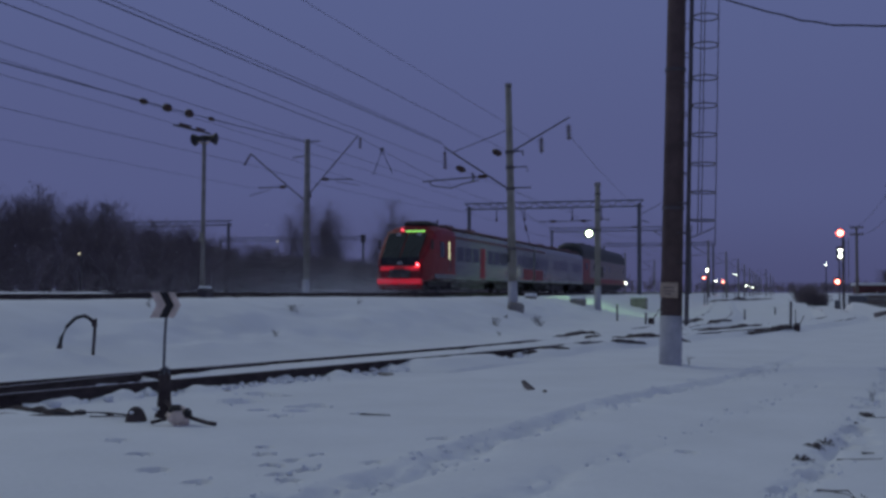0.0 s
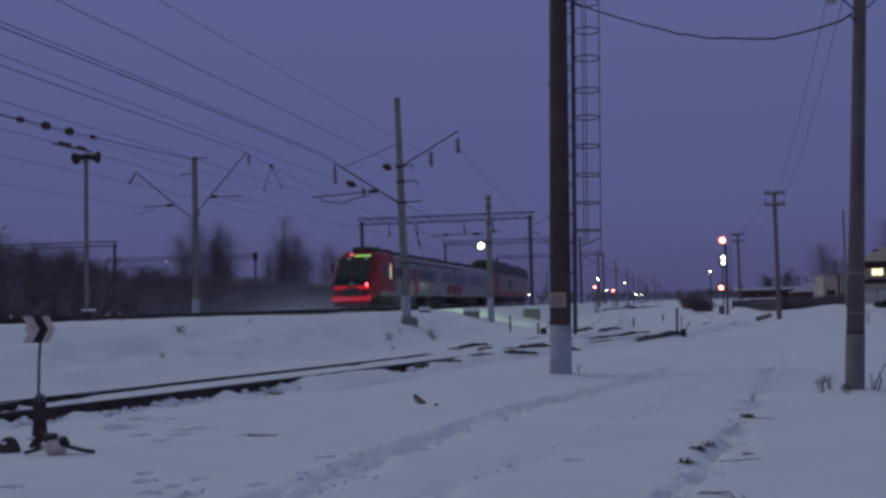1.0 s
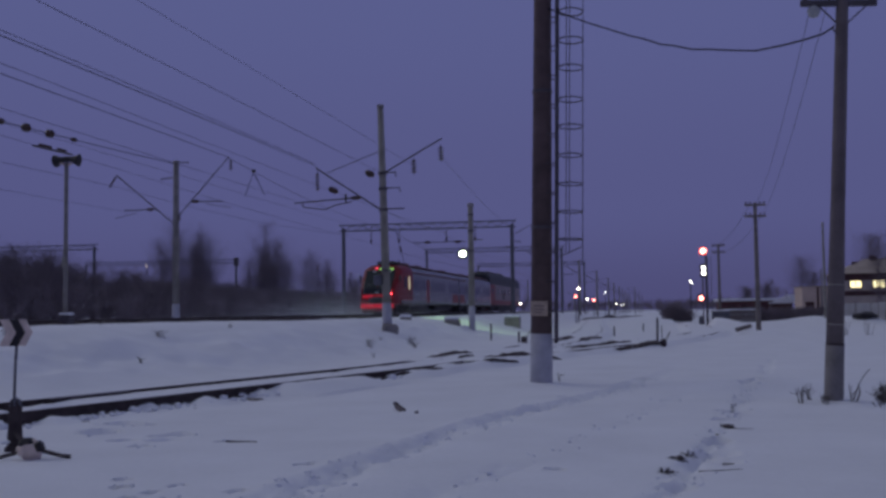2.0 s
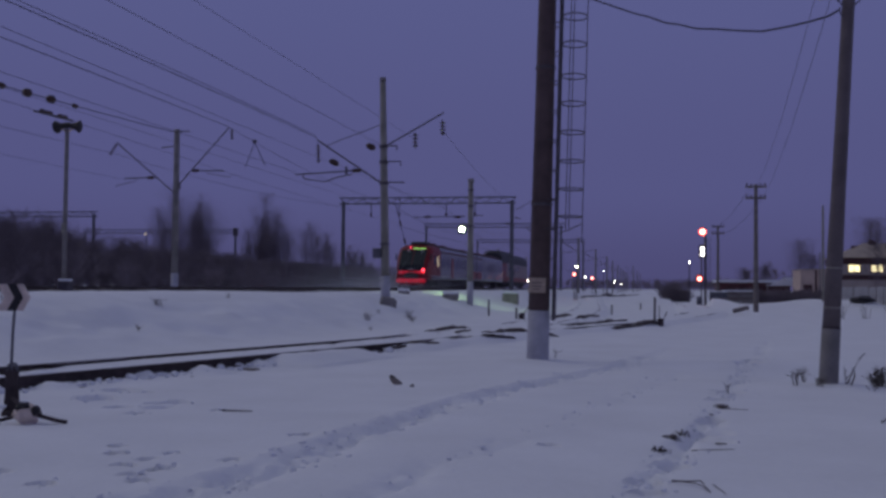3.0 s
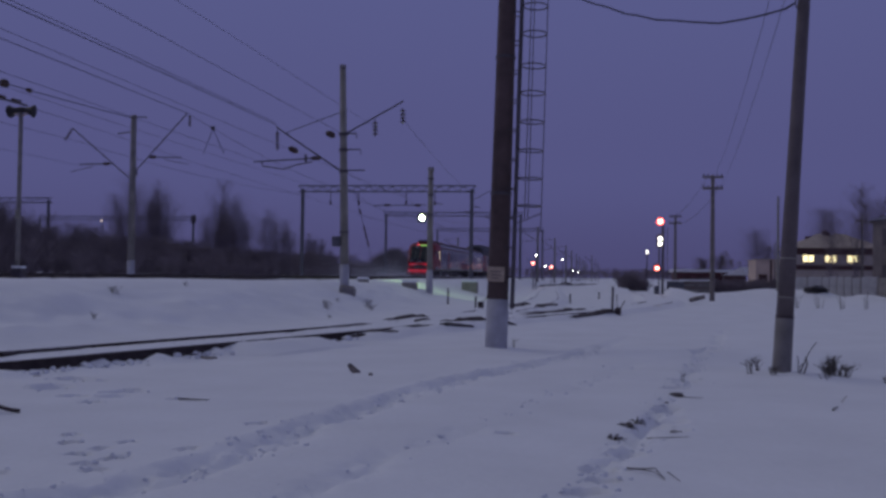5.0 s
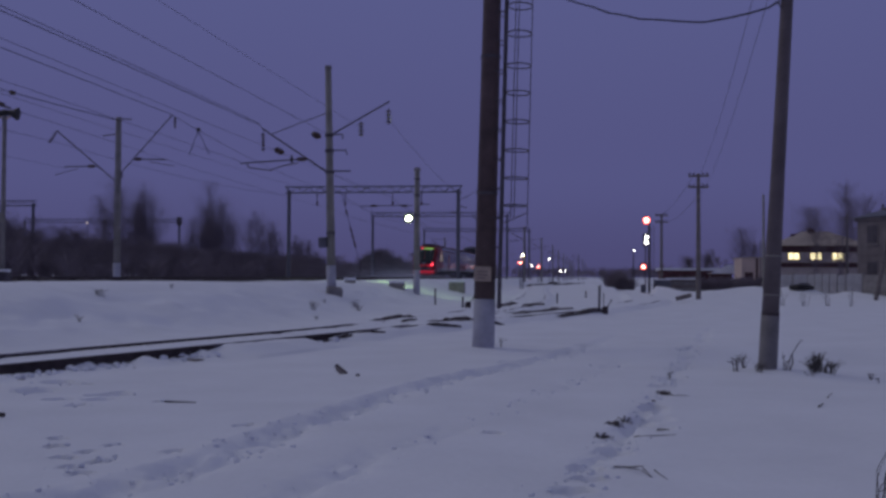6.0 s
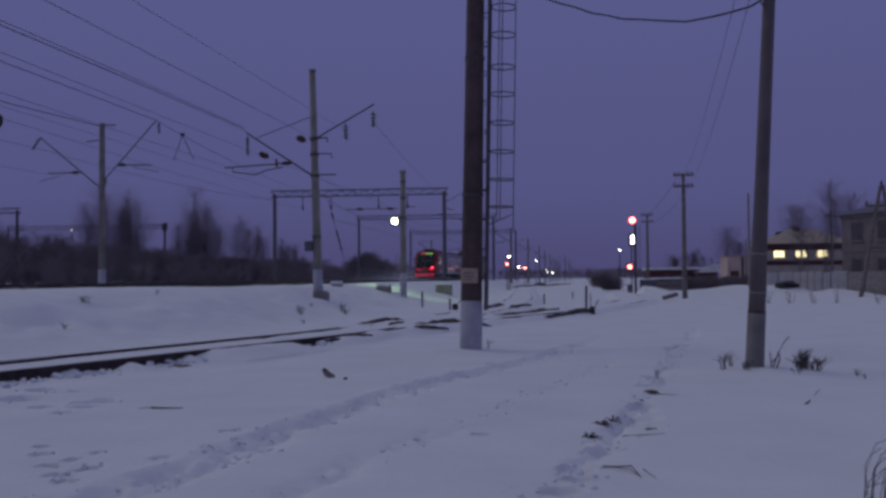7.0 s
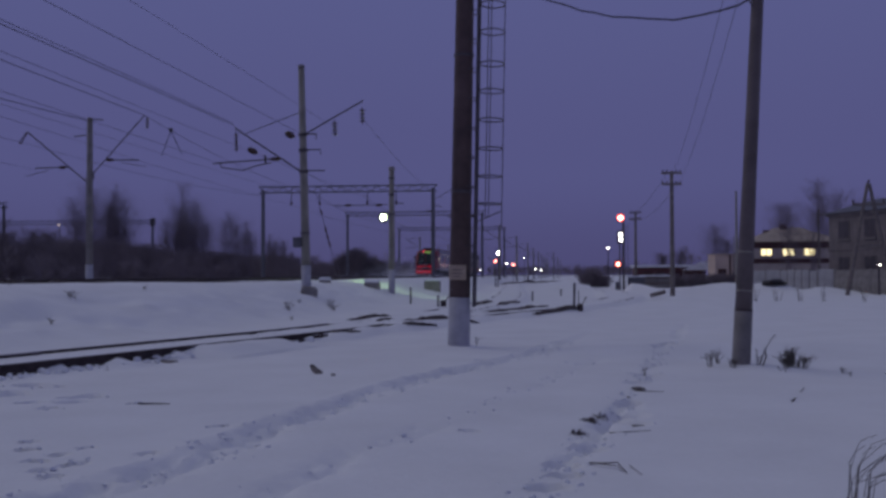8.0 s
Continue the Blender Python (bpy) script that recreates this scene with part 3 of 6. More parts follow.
def service_pole():
    t = thing("utility_pole", pose(2.74, 16.75, 0.0) @ pose(0, 0, 0, 0, 3.1, 0), "grey concrete utility pole leaning slightly in the snow", "pole")
    part("foot", bar([(0, 0, -0.5), (0, 0, 0.93)], 0.147, 22, 0.137), M["concrete_old"], t, "paler weathered foot of the pole", smooth=True)
    part("shaft", bar([(0, 0, 0.93), (0, 0, 3), (0, 0, 8.2)], 0.131, 22, 0.082), M["pole_dark"], t, smooth=True)
    for z, r in ((1.84, 0.1235), (1.24, 0.129)):
        part("wire_band", lathe([(r - 0.004, z - 0.012), (r + 0.005, z - 0.008), (r + 0.005, z + 0.008), (r - 0.004, z + 0.012)], 20), M["concrete"], t)
    part("rust_strap", lathe([(0.13, 0.92), (0.14, 0.925), (0.14, 0.955), (0.13, 0.96)], 20), M["rust"], t, "rusty strap round the pole")
    part("crossarm", boxes((-0.62, -0.06, 6.12, 0.5, 0.02, 6.22), bevel=0.01), M["steel_dark"], t)
    for sx in (-1, 1):
        part("brace", bar([(sx * 0.08, -0.02, 5.86), (sx * 0.36, -0.02, 6.14)], 0.013, 6), M["steel_dark"], t)
    part("lamp_bowl", lathe([(0.02, 5.94), (0.07, 5.96), (0.1, 6.03), (0.1, 6.06), (0.05, 6.12)], 14), M["lamp_glass"], t, "unlit bowl lamp under the crossarm", pose(-0.42, -0.03, 0))
    for px in (-0.55, -0.2, 0.42):
        part("insulator", lathe([(0.015, 6.22), (0.04, 6.26), (0.045, 6.32), (0.02, 6.36)], 8), M["porcelain"], t, m=pose(px, -0.02, 0))
    part("cable_hook", bar([(-0.08, -0.05, 5.68), (-0.13, -0.06, 5.74), (-0.13, -0.06, 5.82)], 0.012, 6), M["steel_dark"], t)


service_pole()


# ---- wires ----
def sagging(a, b, sag, n=16):
    a, b = Vector(a), Vector(b)
    return [a.lerp(b, k / n) - Vector((0, 0, sag * 4 * (k / n) * (1 - k / n))) for k in range(n + 1)]


def wire(a, b, sag, r, label, name="overhead_wire"):
    return tagged(link_mesh(name, bar(sagging(a, b, sag), r, 5), M["wire"]), label, "wire", "overhead wires", kind="structure")


CABLE = [(-1.9, 21.3, 7.75), (-1.0, 20.5, 7.15), (-0.19, 19.73, 6.64), (0.07, 19.48, 6.5), (0.38, 19.19, 6.3), (0.58, 19.0, 6.22), (0.91, 18.68, 6.05), (1.19, 18.42, 5.97),
         (1.51, 18.12, 5.86), (1.89, 17.75, 5.74), (2.27, 17.4, 5.72), (2.54, 17.14, 5.72), (2.8, 16.9, 5.74), (2.93, 16.78, 5.8)]
tagged(link_mesh("cable", bar(CABLE, 0.016, 6), M["wire"]), "thick black cable drooping in kinks between mast and pole", "wire", kind="structure")
MESSENGER, CONTACT, FEEDER = "messenger wire of the overhead line", "contact wire of the overhead line", "bare feeder wire above the tracks"
for a, b, sag, r, what in (
        ((-27.2, -20, 10.6), (-28.0, 59.4, 10.75), 0.75, 0.024, MESSENGER),
        ((-24.7, -10, 10.9), (-24.65, 59.5, 11.05), -0.1, 0.02, MESSENGER),
        ((-25.0, -10, 7.9), (-25.0, 59.5, 8.35), -0.62, 0.010, CONTACT),
        ((-24.65, 59.5, 11.05), (-25.2, 106, 9.9), 0.6, 0.015, MESSENGER),
        ((-25.0, 59.5, 8.35), (-25.2, 106, 8.0), 0.05, 0.010, CONTACT),
        ((-15.1, -12, 7.6), (-14.56, 45.3, 8.2), -0.2, 0.015, MESSENGER),
        ((-15.1, -12, 7.8), (-14.6, 45.3, 8.3), -0.2, 0.011, FEEDER),
        ((-14.56, 45.3, 8.15), (-20.0, 106, 9.8), 0.7, 0.013, MESSENGER),
        ((-15.5, -12, 6.75), (-15.5, 45.3, 6.62), 0.0, 0.008, CONTACT),
        ((-20.0, -12, 9.8), (-20.2, 106, 9.6), 0.1, 0.011, MESSENGER),
        ((-20.3, -12, 8.0), (-20.3, 106, 7.7), 0.1, 0.008, CONTACT),
        ((-11.5, -12, 7.55), (-11.35, 45.3, 7.7), 0.0, 0.009, FEEDER),
        ((-9.9, -12, 7.7), (-9.93, 45.3, 8.0), 0.0, 0.006, FEEDER),
        ((-8.7, 45.3, 8.35), (-12.0, 106, 9.2), 0.5, 0.009, FEEDER),
        ((-31.9, -10, 9.6), (-31.96, 59.5, 9.5), 0.2, 0.012, MESSENGER),
        ((-31.3, -10, 7.9), (-31.3, 59.5, 7.9), 0.05, 0.008, CONTACT),
        ((-31.96, 59.5, 9.5), (-30.5, 106, 9.8), 0.5, 0.012, MESSENGER),
        ((2.98, 16.75, 7.6), (6.52, 64.2, 7.6), 0.6, 0.006, "thin wire between utility poles"),
        ((3.2, 16.75, 7.4), (6.9, 64.2, 7.0), 0.6, 0.006, "thin wire between utility poles"),
        ((6.2, 64.2, 7.6), (6.6, 104.6, 7.5), 0.5, 0.012, "thin wire between utility poles"),
        ((6.9, 64.2, 7.0), (7.4, 104.6, 6.9), 0.5, 0.012, "thin wire between utility poles")):
    wire(a, b, sag, r, what)
for xx in (-20.3, -25.2):
    for y0 in range(106, 420, 52):
        wire((xx, y0, 9.7), (xx, y0 + 52, 9.7), 1.0, 0.02, MESSENGER)
        wire((xx, y0, 7.8), (xx, y0 + 52, 7.8), 0.05, 0.018, CONTACT)


def wire_insulator(x, y, z, r, long_=0.3):
    t = tagged(link_mesh("wire_insulator", lathe([(0.02, -long_), (r * 0.6, -long_ * 0.8), (r, -long_ * 0.3), (r * 0.75, 0), (r, long_ * 0.3), (r * 0.6, long_ * 0.8), (0.02, long_)], 10, "y"), M["porcelain"], True),
               "dark brown ribbed strain insulator hung in a wire", "insulator", "strain insulators")
    t.matrix_basis = pose(x, y, z)


for y, r in ((41.4, 0.15), (43.4, 0.21), (45.4, 0.21), (47.6, 0.12)):
    wire_insulator(-27.2 - 0.8 * (y + 20) / 79.4, y, 10.6 + 0.15 * (y + 20) / 79.4 - 0.75 * 4 * ((y + 20) / 79.4) * (1 - (y + 20) / 79.4), r)


def section_insulator():
    t = thing("section_insulator", pose(-25.0, 41.0, 8.70, 1, 0, 0), "long dark section insulator in the contact wire", "insulator")
    part("runner", boxes((-0.05, -1.5, -0.03, 0.05, 1.5, 0.05), bevel=0.015), M["steel_dark"], t)
    part("core", lathe([(0.02, -0.5), (0.08, -0.4), (0.08, 0.4), (0.02, 0.5)], 10, "y"), M["porcelain"], t, m=pose(0, -0.6, 0.1))
    part("core", lathe([(0.02, -0.4), (0.07, -0.3), (0.07, 0.3), (0.02, 0.4)], 10, "y"), M["porcelain"], t, m=pose(0, 0.7, 0.1))


section_insulator()


def insulator_string(parent, x, y, z, n=4, r=0.13, tilt=0):
    prof = [(0.015, 0.12)]
    for k in range(n):
        h = -0.16 * k
        prof += [(0.025, h + 0.02), (r, h - 0.03), (r * 0.9, h - 0.07), (0.025, h - 0.08)]
    prof += [(0.015, -0.16 * n)]
    return part("insulator", lathe(prof, 10), M["porcelain"], parent, "dark ribbed insulator string", pose(x, y, z, 0, tilt, 0))


# ---- catenary pole with two arms, in front of the train ----
def catenary_pole_near():
    zb = gz(-11.27, 45.4)
    t = thing("catenary_pole", pose(-11.27, 45.4, 0) @ pose(0, 0, 0, 0, -1.35, 0), "weathered concrete catenary pole with steel brackets", "pole", "catenary poles")
    part("shaft", bar([(0, 0, 1.95), (0, 0, 6), (0, 0, 10.75)], 0.195, 16, 0.135), M["concrete"], t, smooth=True)
    part("painted_foot", bar([(0, 0, zb - 0.6), (0, 0, 1.95)], 0.225, 16, 0.212), M["mast_white"], t, "whitewashed foot", smooth=True)
    part("cap", bar([(0, 0, 10.72), (0, 0, 10.86)], 0.16, 12, 0.15), M["concrete_old"], t)
    part("cantilever", bar([(-0.1, 0, 6.1), (-3.05, -0.1, 8.15)], 0.036, 8), M["steel_dark"], t)
    part("tie_rod", bar([(-0.1, 0, 8.75), (-2.6, -0.1, 7.9)], 0.02, 6), M["steel_dark"], t)
    part("feeder_arm", bar([(0.05, 0, 7.75), (2.75, 0, 9.15)], 0.036, 8), M["steel_dark"], t)
    part("arm_root", bar([(0.0, -0.1, 7.78), (0.65, -0.1, 7.75), (0.62, -0.1, 7.55)], 0.035, 6), M["steel_dark"], t)
    for z in (6.1, 7.05, 7.75):
        part("clamp", lathe([(0.17, z - 0.06), (0.205, z - 0.06), (0.205, z + 0.06), (0.17, z + 0.06)], 14), M["steel_dark"], t)
    part("side_bracket", bar([(0, 0, 6.15), (0.95, 0, 6.12)], 0.035, 6), M["steel_dark"], t)
    part("side_bracket", bar([(0, 0, 7.08), (0.78, 0, 7.06), (0.78, 0, 6.85)], 0.03, 6), M["steel_dark"], t)
    insulator_string(t, 2.7, 0, 8.75)
    insulator_string(t, 1.45, 0, 8.25)
    insulator_string(t, -3.02, -0.1, 7.9, 5, 0.10)
    part("strain_insulator", lathe([(0.05, -0.24), (0.13, -0.15), (0.145, 0.1), (0.06, 0.24)], 10, "x"), M["porcelain"], t, m=pose(-2.25, -0.2, 7.1, 0, 25, 0))
    part("strain_insulator", lathe([(0.05, -0.22), (0.14, -0.12), (0.16, 0.1), (0.06, 0.24)], 10, "x"), M["porcelain"], t, m=pose(-0.55, -0.2, 7.75, 0, 25, 0))
    part("registration_arm", bar([(-0.95, -0.1, 6.72), (-4.1, -0.15, 6.62)], 0.035, 6), M["steel_dark"], t)
    part("steady_arm", bar([(-3.75, -0.15, 6.6), (-3.7, -0.15, 6.42), (-2.7, -0.15, 6.25), (-2.2, -0.15, 6.42), (-1.4, -0.15, 6.55)], 0.03, 6), M["steel_dark"], t)
    part("arm_insulator", lathe([(0.03, -0.25), (0.09, -0.15), (0.09, 0.15), (0.03, 0.25)], 10, "x"), M["porcelain"], t, m=pose(-1.25, -0.1, 6.71))
    part("clip", boxes((-1.75, -0.14, 6.55, -1.67, -0.06, 6.9)), M["steel_dark"], t)
    part("switch_box", boxes((-0.5, -0.3, 2.75, -0.12, 0.05, 3.2), bevel=0.03), M["galv"], t, "grey steel switch box")
    part("box_strap", lathe([(0.2, 3.35), (0.215, 3.35), (0.215, 3.42), (0.2, 3.42)], 14), M["steel_dark"], t)
    f = thing("foundation_block", pose(-11.05, 44.9, gz(-11.05, 44.9), 8, 6, 20), "broken concrete block at the pole's foot", "concrete block")
    part("block", boxes((-0.35, -0.3, -0.2, 0.35, 0.3, 0.28), bevel=0.08), M["concrete_old"], f)


catenary_pole_near()


def catenary_pole_double(x=-28.0, y=59.5):
    t = thing("catenary_pole", pose(x, y, 0), "grey concrete catenary pole with two slanting brackets", "pole", "catenary poles")
    part("shaft", bar([(0, 0, 2.2), (0, 0, 10.95)], 0.215, 14, 0.165), M["concrete_old"], t, smooth=True)
    part("painted_foot", bar([(0, 0, 0.6), (0, 0, 2.2)], 0.235, 14, 0.222), M["mast_white"], t, "whitewashed foot", smooth=True)
    part("cantilever", bar([(0.15, 0, 7.55), (3.4, 0, 11.05)], 0.038, 8), M["steel_dark"], t)
    part("cantilever", bar([(-0.15, 0, 7.1), (-3.95, 0, 10.2)], 0.038, 8), M["steel_dark"], t)
    insulator_string(t, 3.55, 0, 10.85, 4, 0.11)
    insulator_string(t, -4.0, 0, 10.1, 5, 0.1, 33)
    part("registration_arm", bar([(0.95, 0, 8.42), (3.05, 0, 8.38)], 0.04, 6), M["steel_dark"], t)
    part("registration_arm", bar([(-1.3, 0, 8.02), (-3.4, 0, 8.0)], 0.04, 6), M["steel_dark"], t)
    part("steady_arm", bar([(2.0, 0, 8.38), (2.0, 0, 8.25), (3.6, -0.2, 7.95)], 0.022, 6), M["steel_dark"], t)
    part("steady_arm", bar([(-2.6, 0, 8.0), (-2.6, 0, 7.85), (-3.9, -0.2, 7.5)], 0.022, 6), M["steel_dark"], t)
    for sx, z in ((1.25, 8.42), (-1.7, 8.02)):
        part("arm_insulator", lathe([(0.03, -0.25), (0.1, -0.15), (0.1, 0.15), (0.03, 0.25)], 10, "x"), M["porcelain"], t, m=pose(sx, 0, z))
    part("top_bracket", bar([(0, 0, 10.85), (0.85, 0, 10.82)], 0.04, 6), M["steel_dark"], t)
    part("top_bracket", bar([(0, 0, 9.95), (-1.0, 0, 9.85)], 0.04, 6), M["steel_dark"], t)
    part("foot_hook", bar([(0.25, -0.1, 7.6), (0.3, -0.1, 7.3)], 0.05, 6), M["steel_dark"], t)


catenary_pole_double()


def hanger_pair():
    t = thing("wire_hanger", pose(-24.7, 63.9, 0.28), "inverted V of dark hangers on the messenger wire", "hanger")
    part("hanger_wire", bar([(0, 0, 10.45), (-0.6, 0, 8.85)], 0.025, 5), M["wire"], t)
    part("hanger_wire", bar([(0, 0, 10.45), (0.75, 0, 8.9)], 0.025, 5), M["wire"], t)
    part("clamp", boxes((-0.12, -0.06, 10.4, 0.12, 0.06, 10.6)), M["steel_dark"], t)


hanger_pair()


def loudspeaker_pole():
    t = thing("loudspeaker_pole", pose(-30.3, 51, gz(-30.3, 51)), "slim grey post with two horn loudspeakers on top", "pole")
    part("post", bar([(0, 0, -0.4), (0, 0, 8.6)], 0.125, 12, 0.105), M["concrete_old"], t, smooth=True)
    part("yoke", bar([(-0.42, 0, 8.62), (0, 0, 8.4), (0.42, 0, 8.62)], 0.055, 8), M["plate"], t)
    horn = [(0.07, 0.0), (0.13, 0.08), (0.15, 0.22), (0.22, 0.42), (0.33, 0.6), (0.34, 0.64), (0.3, 0.66)]
    for turn in (8, 172):
        part("horn", lathe(horn, 18, "x"), M["sign_black"], t, "dark horn loudspeaker", pose(0.06 if turn < 90 else -0.06, 0, 8.76, 0, 7, turn))
    part("driver", bar([(-0.16, 0, 8.76), (0.16, 0, 8.76)], 0.16, 12), M["sign_black"], t)
    part("clamp_box", boxes((-0.13, -0.18, 3.0, 0.13, -0.08, 3.5), bevel=0.02), M["concrete"], t)
    b = thing("track_box", pose(-18.9, 31.9, gz(-18.9, 31.9)), "small dark trackside box capped with snow", "trackside box")
    part("body", boxes((-0.2, -0.18, -0.1, 0.2, 0.18, 0.34), bevel=0.04), M["steel_dark"], b)
    part("snow_or_glint", boxes((-0.19, -0.17, 0.34, 0.19, 0.17, 0.42), bevel=0.03), M["snowcap"], b)


loudspeaker_pole()


# ---- bright yard lamp on its pole ----
def lamp_pole():
    x, y = -10.34, 62.8
    zb = gz(x, y)
    t = thing("yard_lamp_pole", pose(x, y, 0), "concrete pole carrying a glaring greenish-white yard lamp", "lamp")
    part("shaft", bar([(0, 0, 1.85), (0, 0, 7.9)], 0.19, 14, 0.15), M["concrete"], t, smooth=True)
    part("painted_foot", bar([(0, 0, zb - 0.6), (0, 0, 1.85)], 0.205, 14, 0.195), M["mast_white"], t, "pale painted foot", smooth=True)
    part("cap", lathe([(0.15, 7.85), (0.2, 7.88), (0.2, 8.0), (0.16, 8.1)], 12), M["concrete_old"], t)
    for z in (7.4, 6.4, 5.2):
        part("clamp", lathe([(0.16, z - 0.05), (0.19, z - 0.05), (0.19, z + 0.05), (0.16, z + 0.05)], 12), M["steel_dark"], t)
    part("lamp_arm", bar([(-0.1, -0.1, 5.3), (-0.46, -0.25, 5.2)], 0.035, 6), M["steel_dark"], t)
    head = part("lamp_head", lathe([(0.05, 0.3), (0.14, 0.22), (0.30, 0.05), (0.31, 0.0)], 14, "y"), M["steel_dark"], t, m=pose(-0.47, -0.3, 5.0))
    part("bulb", lathe([(0.02, -0.11), (0.07, -0.1), (0.12, -0.04), (0.15, 0.0), (0.155, 0.02)], 14, "y"), M["white_lamp"], head, "glowing lamp glass")
    part("bracket", bar([(0.1, 0, 5.9), (0.75, 0, 5.85)], 0.03, 6), M["steel_dark"], t)
    d = bpy.data.lights.new("yard_lamp_light", "SPOT")
    d.energy, d.color, d.shadow_soft_size, d.spot_size, d.spot_blend = 600, (0.62, 1.0, 0.40), 0.15, radians(155), 1.0
    new("yard_lamp_light", d).matrix_basis = look((x - 0.62, y + 0.3, 4.98), (x - 3.6, y + 9.0, 1.6))


lamp_pole()


# ---- portals over the main lines ----
def portal(x0, x1, y, z0, z1, deep=0.62, detail=True):
    t = thing("catenary_portal", pose(0, y, 0), "steel lattice portal spanning the main line tracks", "portal", "catenary portals")
    for x in (x0, x1):
        part("leg", bar([(x, 0, z0), (x, 0, z1)], 0.22, 10, 0.18), M["galv"], t)
    xm0, xm1 = x0 - 0.4, x1 + 0.4
    for yy in (-0.25, 0.25):
        for z in (z1 - deep / 2, z1 + deep / 2):
            part("chord", boxes((xm0, yy - 0.04, z - 0.045, xm1, yy + 0.04, z + 0.045)), M["galv"], t)
        n = int((xm1 - xm0) / 0.62)
        bm = bmesh.new()
        for k in range(n):
            a, b = xm0 + (xm1 - xm0) * k / n, xm0 + (xm1 - xm0) * (k + 1) / n
            s = 1 if k % 2 else -1
            tube(bm, [(a, yy, z1 - s * deep / 2), (b, yy, z1 + s * deep / 2)], 0.028, 5)
        part("lattice", bm, M["galv"], t)
    if detail:
        for x in (-28.0, -25.0, -20.0, -17.0):
            part("hanger_rod", bar([(x, 0, z1 - deep / 2), (x, 0, z1 - 1.2)], 0.05, 6), M["steel_dark"], t)
            part("insulator", lathe([(0.04, z1 - 1.7), (0.1, z1 - 1.6), (0.1, z1 - 1.3), (0.04, z1 - 1.2)], 8), M["porcelain"], t, m=pose(x, 0, 0))
        part("registration_arm", bar([(-23.5, 0, 8.7), (-18.0, 0, 8.75)], 0.05, 6), M["steel_dark"], t)
        for x in (-22.0, -18.8):
            part("arm_insulator", lathe([(0.04, -0.4), (0.13, -0.2), (0.13, 0.2), (0.04, 0.4)], 8, "x"), M["porcelain"], t, m=pose(x, 0, 8.72))
        part("side_stub", bar([(x1, 0, 8.7), (x1 + 0.9, 0, 8.5)], 0.05, 6), M["steel_dark"], t)
        part("leg_bracket", bar([(x1 - 0.75, 0, 8.05), (x1 + 0.2, 0, 8.0)], 0.09, 6), M["steel_dark"], t)
        part("leg_stay", bar([(x1 + 0.2, 0, 9.3), (x1 + 2.2, 0, 10.4)], 0.03, 5), M["steel_dark"], t)
    return t


portal(-31.0, -13.2, 106, 0.9, 10.42)
portal(-35.0, -13.0, 168, 0.9, 11.5, detail=False)
portal(-35.0, -12.5, 222, 0.9, 11.4, detail=False)
portal(-97.0, -68.5, 122, 0.5, 10.3, detail=False)
far_portal = portal(-97.0, -68.9, 170, 0.5, 10.7, detail=False)
part("leg_head", boxes((-69.25, -0.4, 9.9, -68.55, 0.4, 11.3), bevel=0.1), M["steel_dark"], far_portal, "dark box on the portal leg")


def anchor_guy():
    t = thing("anchor_guy", pose(0, 0, 0), "slanting anchor wire with dark insulators below the portal", "wire")
    a, b = Vector((-25.4, 106.0, 10.1)), Vector((-23.5, 108.5, 1.0))
    part("guy_wire", bar([a, b], 0.03, 5), M["wire"], t)
    for k in (0.22, 0.42, 0.5, 0.58):
        c, w = a.lerp(b, k), (b - a).normalized()
        part("insulator", bar([c - w * 0.3, c, c + w * 0.3], 0.1, 8), M["porcelain"], t)


anchor_guy()


# ---- far row of catenary poles ----
def far_pole(x, y):
    t = thing("catenary_pole", pose(x, y, 0), "distant dark catenary pole beside the main line", "pole", "far catenary poles")
    part("shaft", bar([(0, 0, -0.3), (0, 0, 10.4)], 0.24, 8, 0.18), M["concrete_old"], t)
    part("cantilever", bar([(0, 0, 7.8), (-3.2, 0, 9.9)], 0.07, 5), M["steel_dark"], t)
    part("registration_arm", bar([(-1.0, 0, 7.9), (-3.4, 0, 7.8)], 0.06, 5), M["steel_dark"], t)
    part("tie_rod", bar([(0, 0, 10.2), (-3.2, 0, 9.9)], 0.04, 5), M["steel_dark"], t)
    return t


first = far_pole(-11.3, 186)
for x, y in ((-10.7, 240), (-10.0, 294), (-10.0, 348), (-9.6, 402), (-9.5, 456), (-9.4, 510), (-9.4, 564), (-9.4, 620), (-9.4, 690),
             (-33.0, 240), (-33.0, 300), (-33, 360), (-33.0, 430), (-33.0, 500), (-4.0, 420), (-3.0, 520), (-2.0, 640), (-13.0, 146)):
    copy_thing(first, pose(x, y, 0))


# ---- the departing train: two railcars and a diesel locomotive ----
TRACK_X, RAIL_Z = -20.3, BANK_Z + 0.16
TRAIN_ROWS = [(0.0, 55.4), (1.0, 66.7), (1.5, 72.5), (3.5, 97.4), (4.5, 110.0), (6.5, 134.8), (8.0, 153.2)]
WHEEL_R = 0.475


def section(w, zb, zs, zt, n=7):
    """Half-round-roofed car section: sill at zb, shoulder at zs, crown at zt, half width w."""
    pts = [(-w + 0.06, zb), (-w, zb + 0.25), (-w, zs)]
    for k in range(1, n):
        a = math.pi * (1 - k / n)
        pts.append((w * math.copysign(abs(math.cos(a)) ** 0.75, math.cos(a)), zs + (zt - zs) * math.sin(a) ** 0.85))
    return pts + [(w, zs), (w, zb + 0.25), (w - 0.06, zb)]


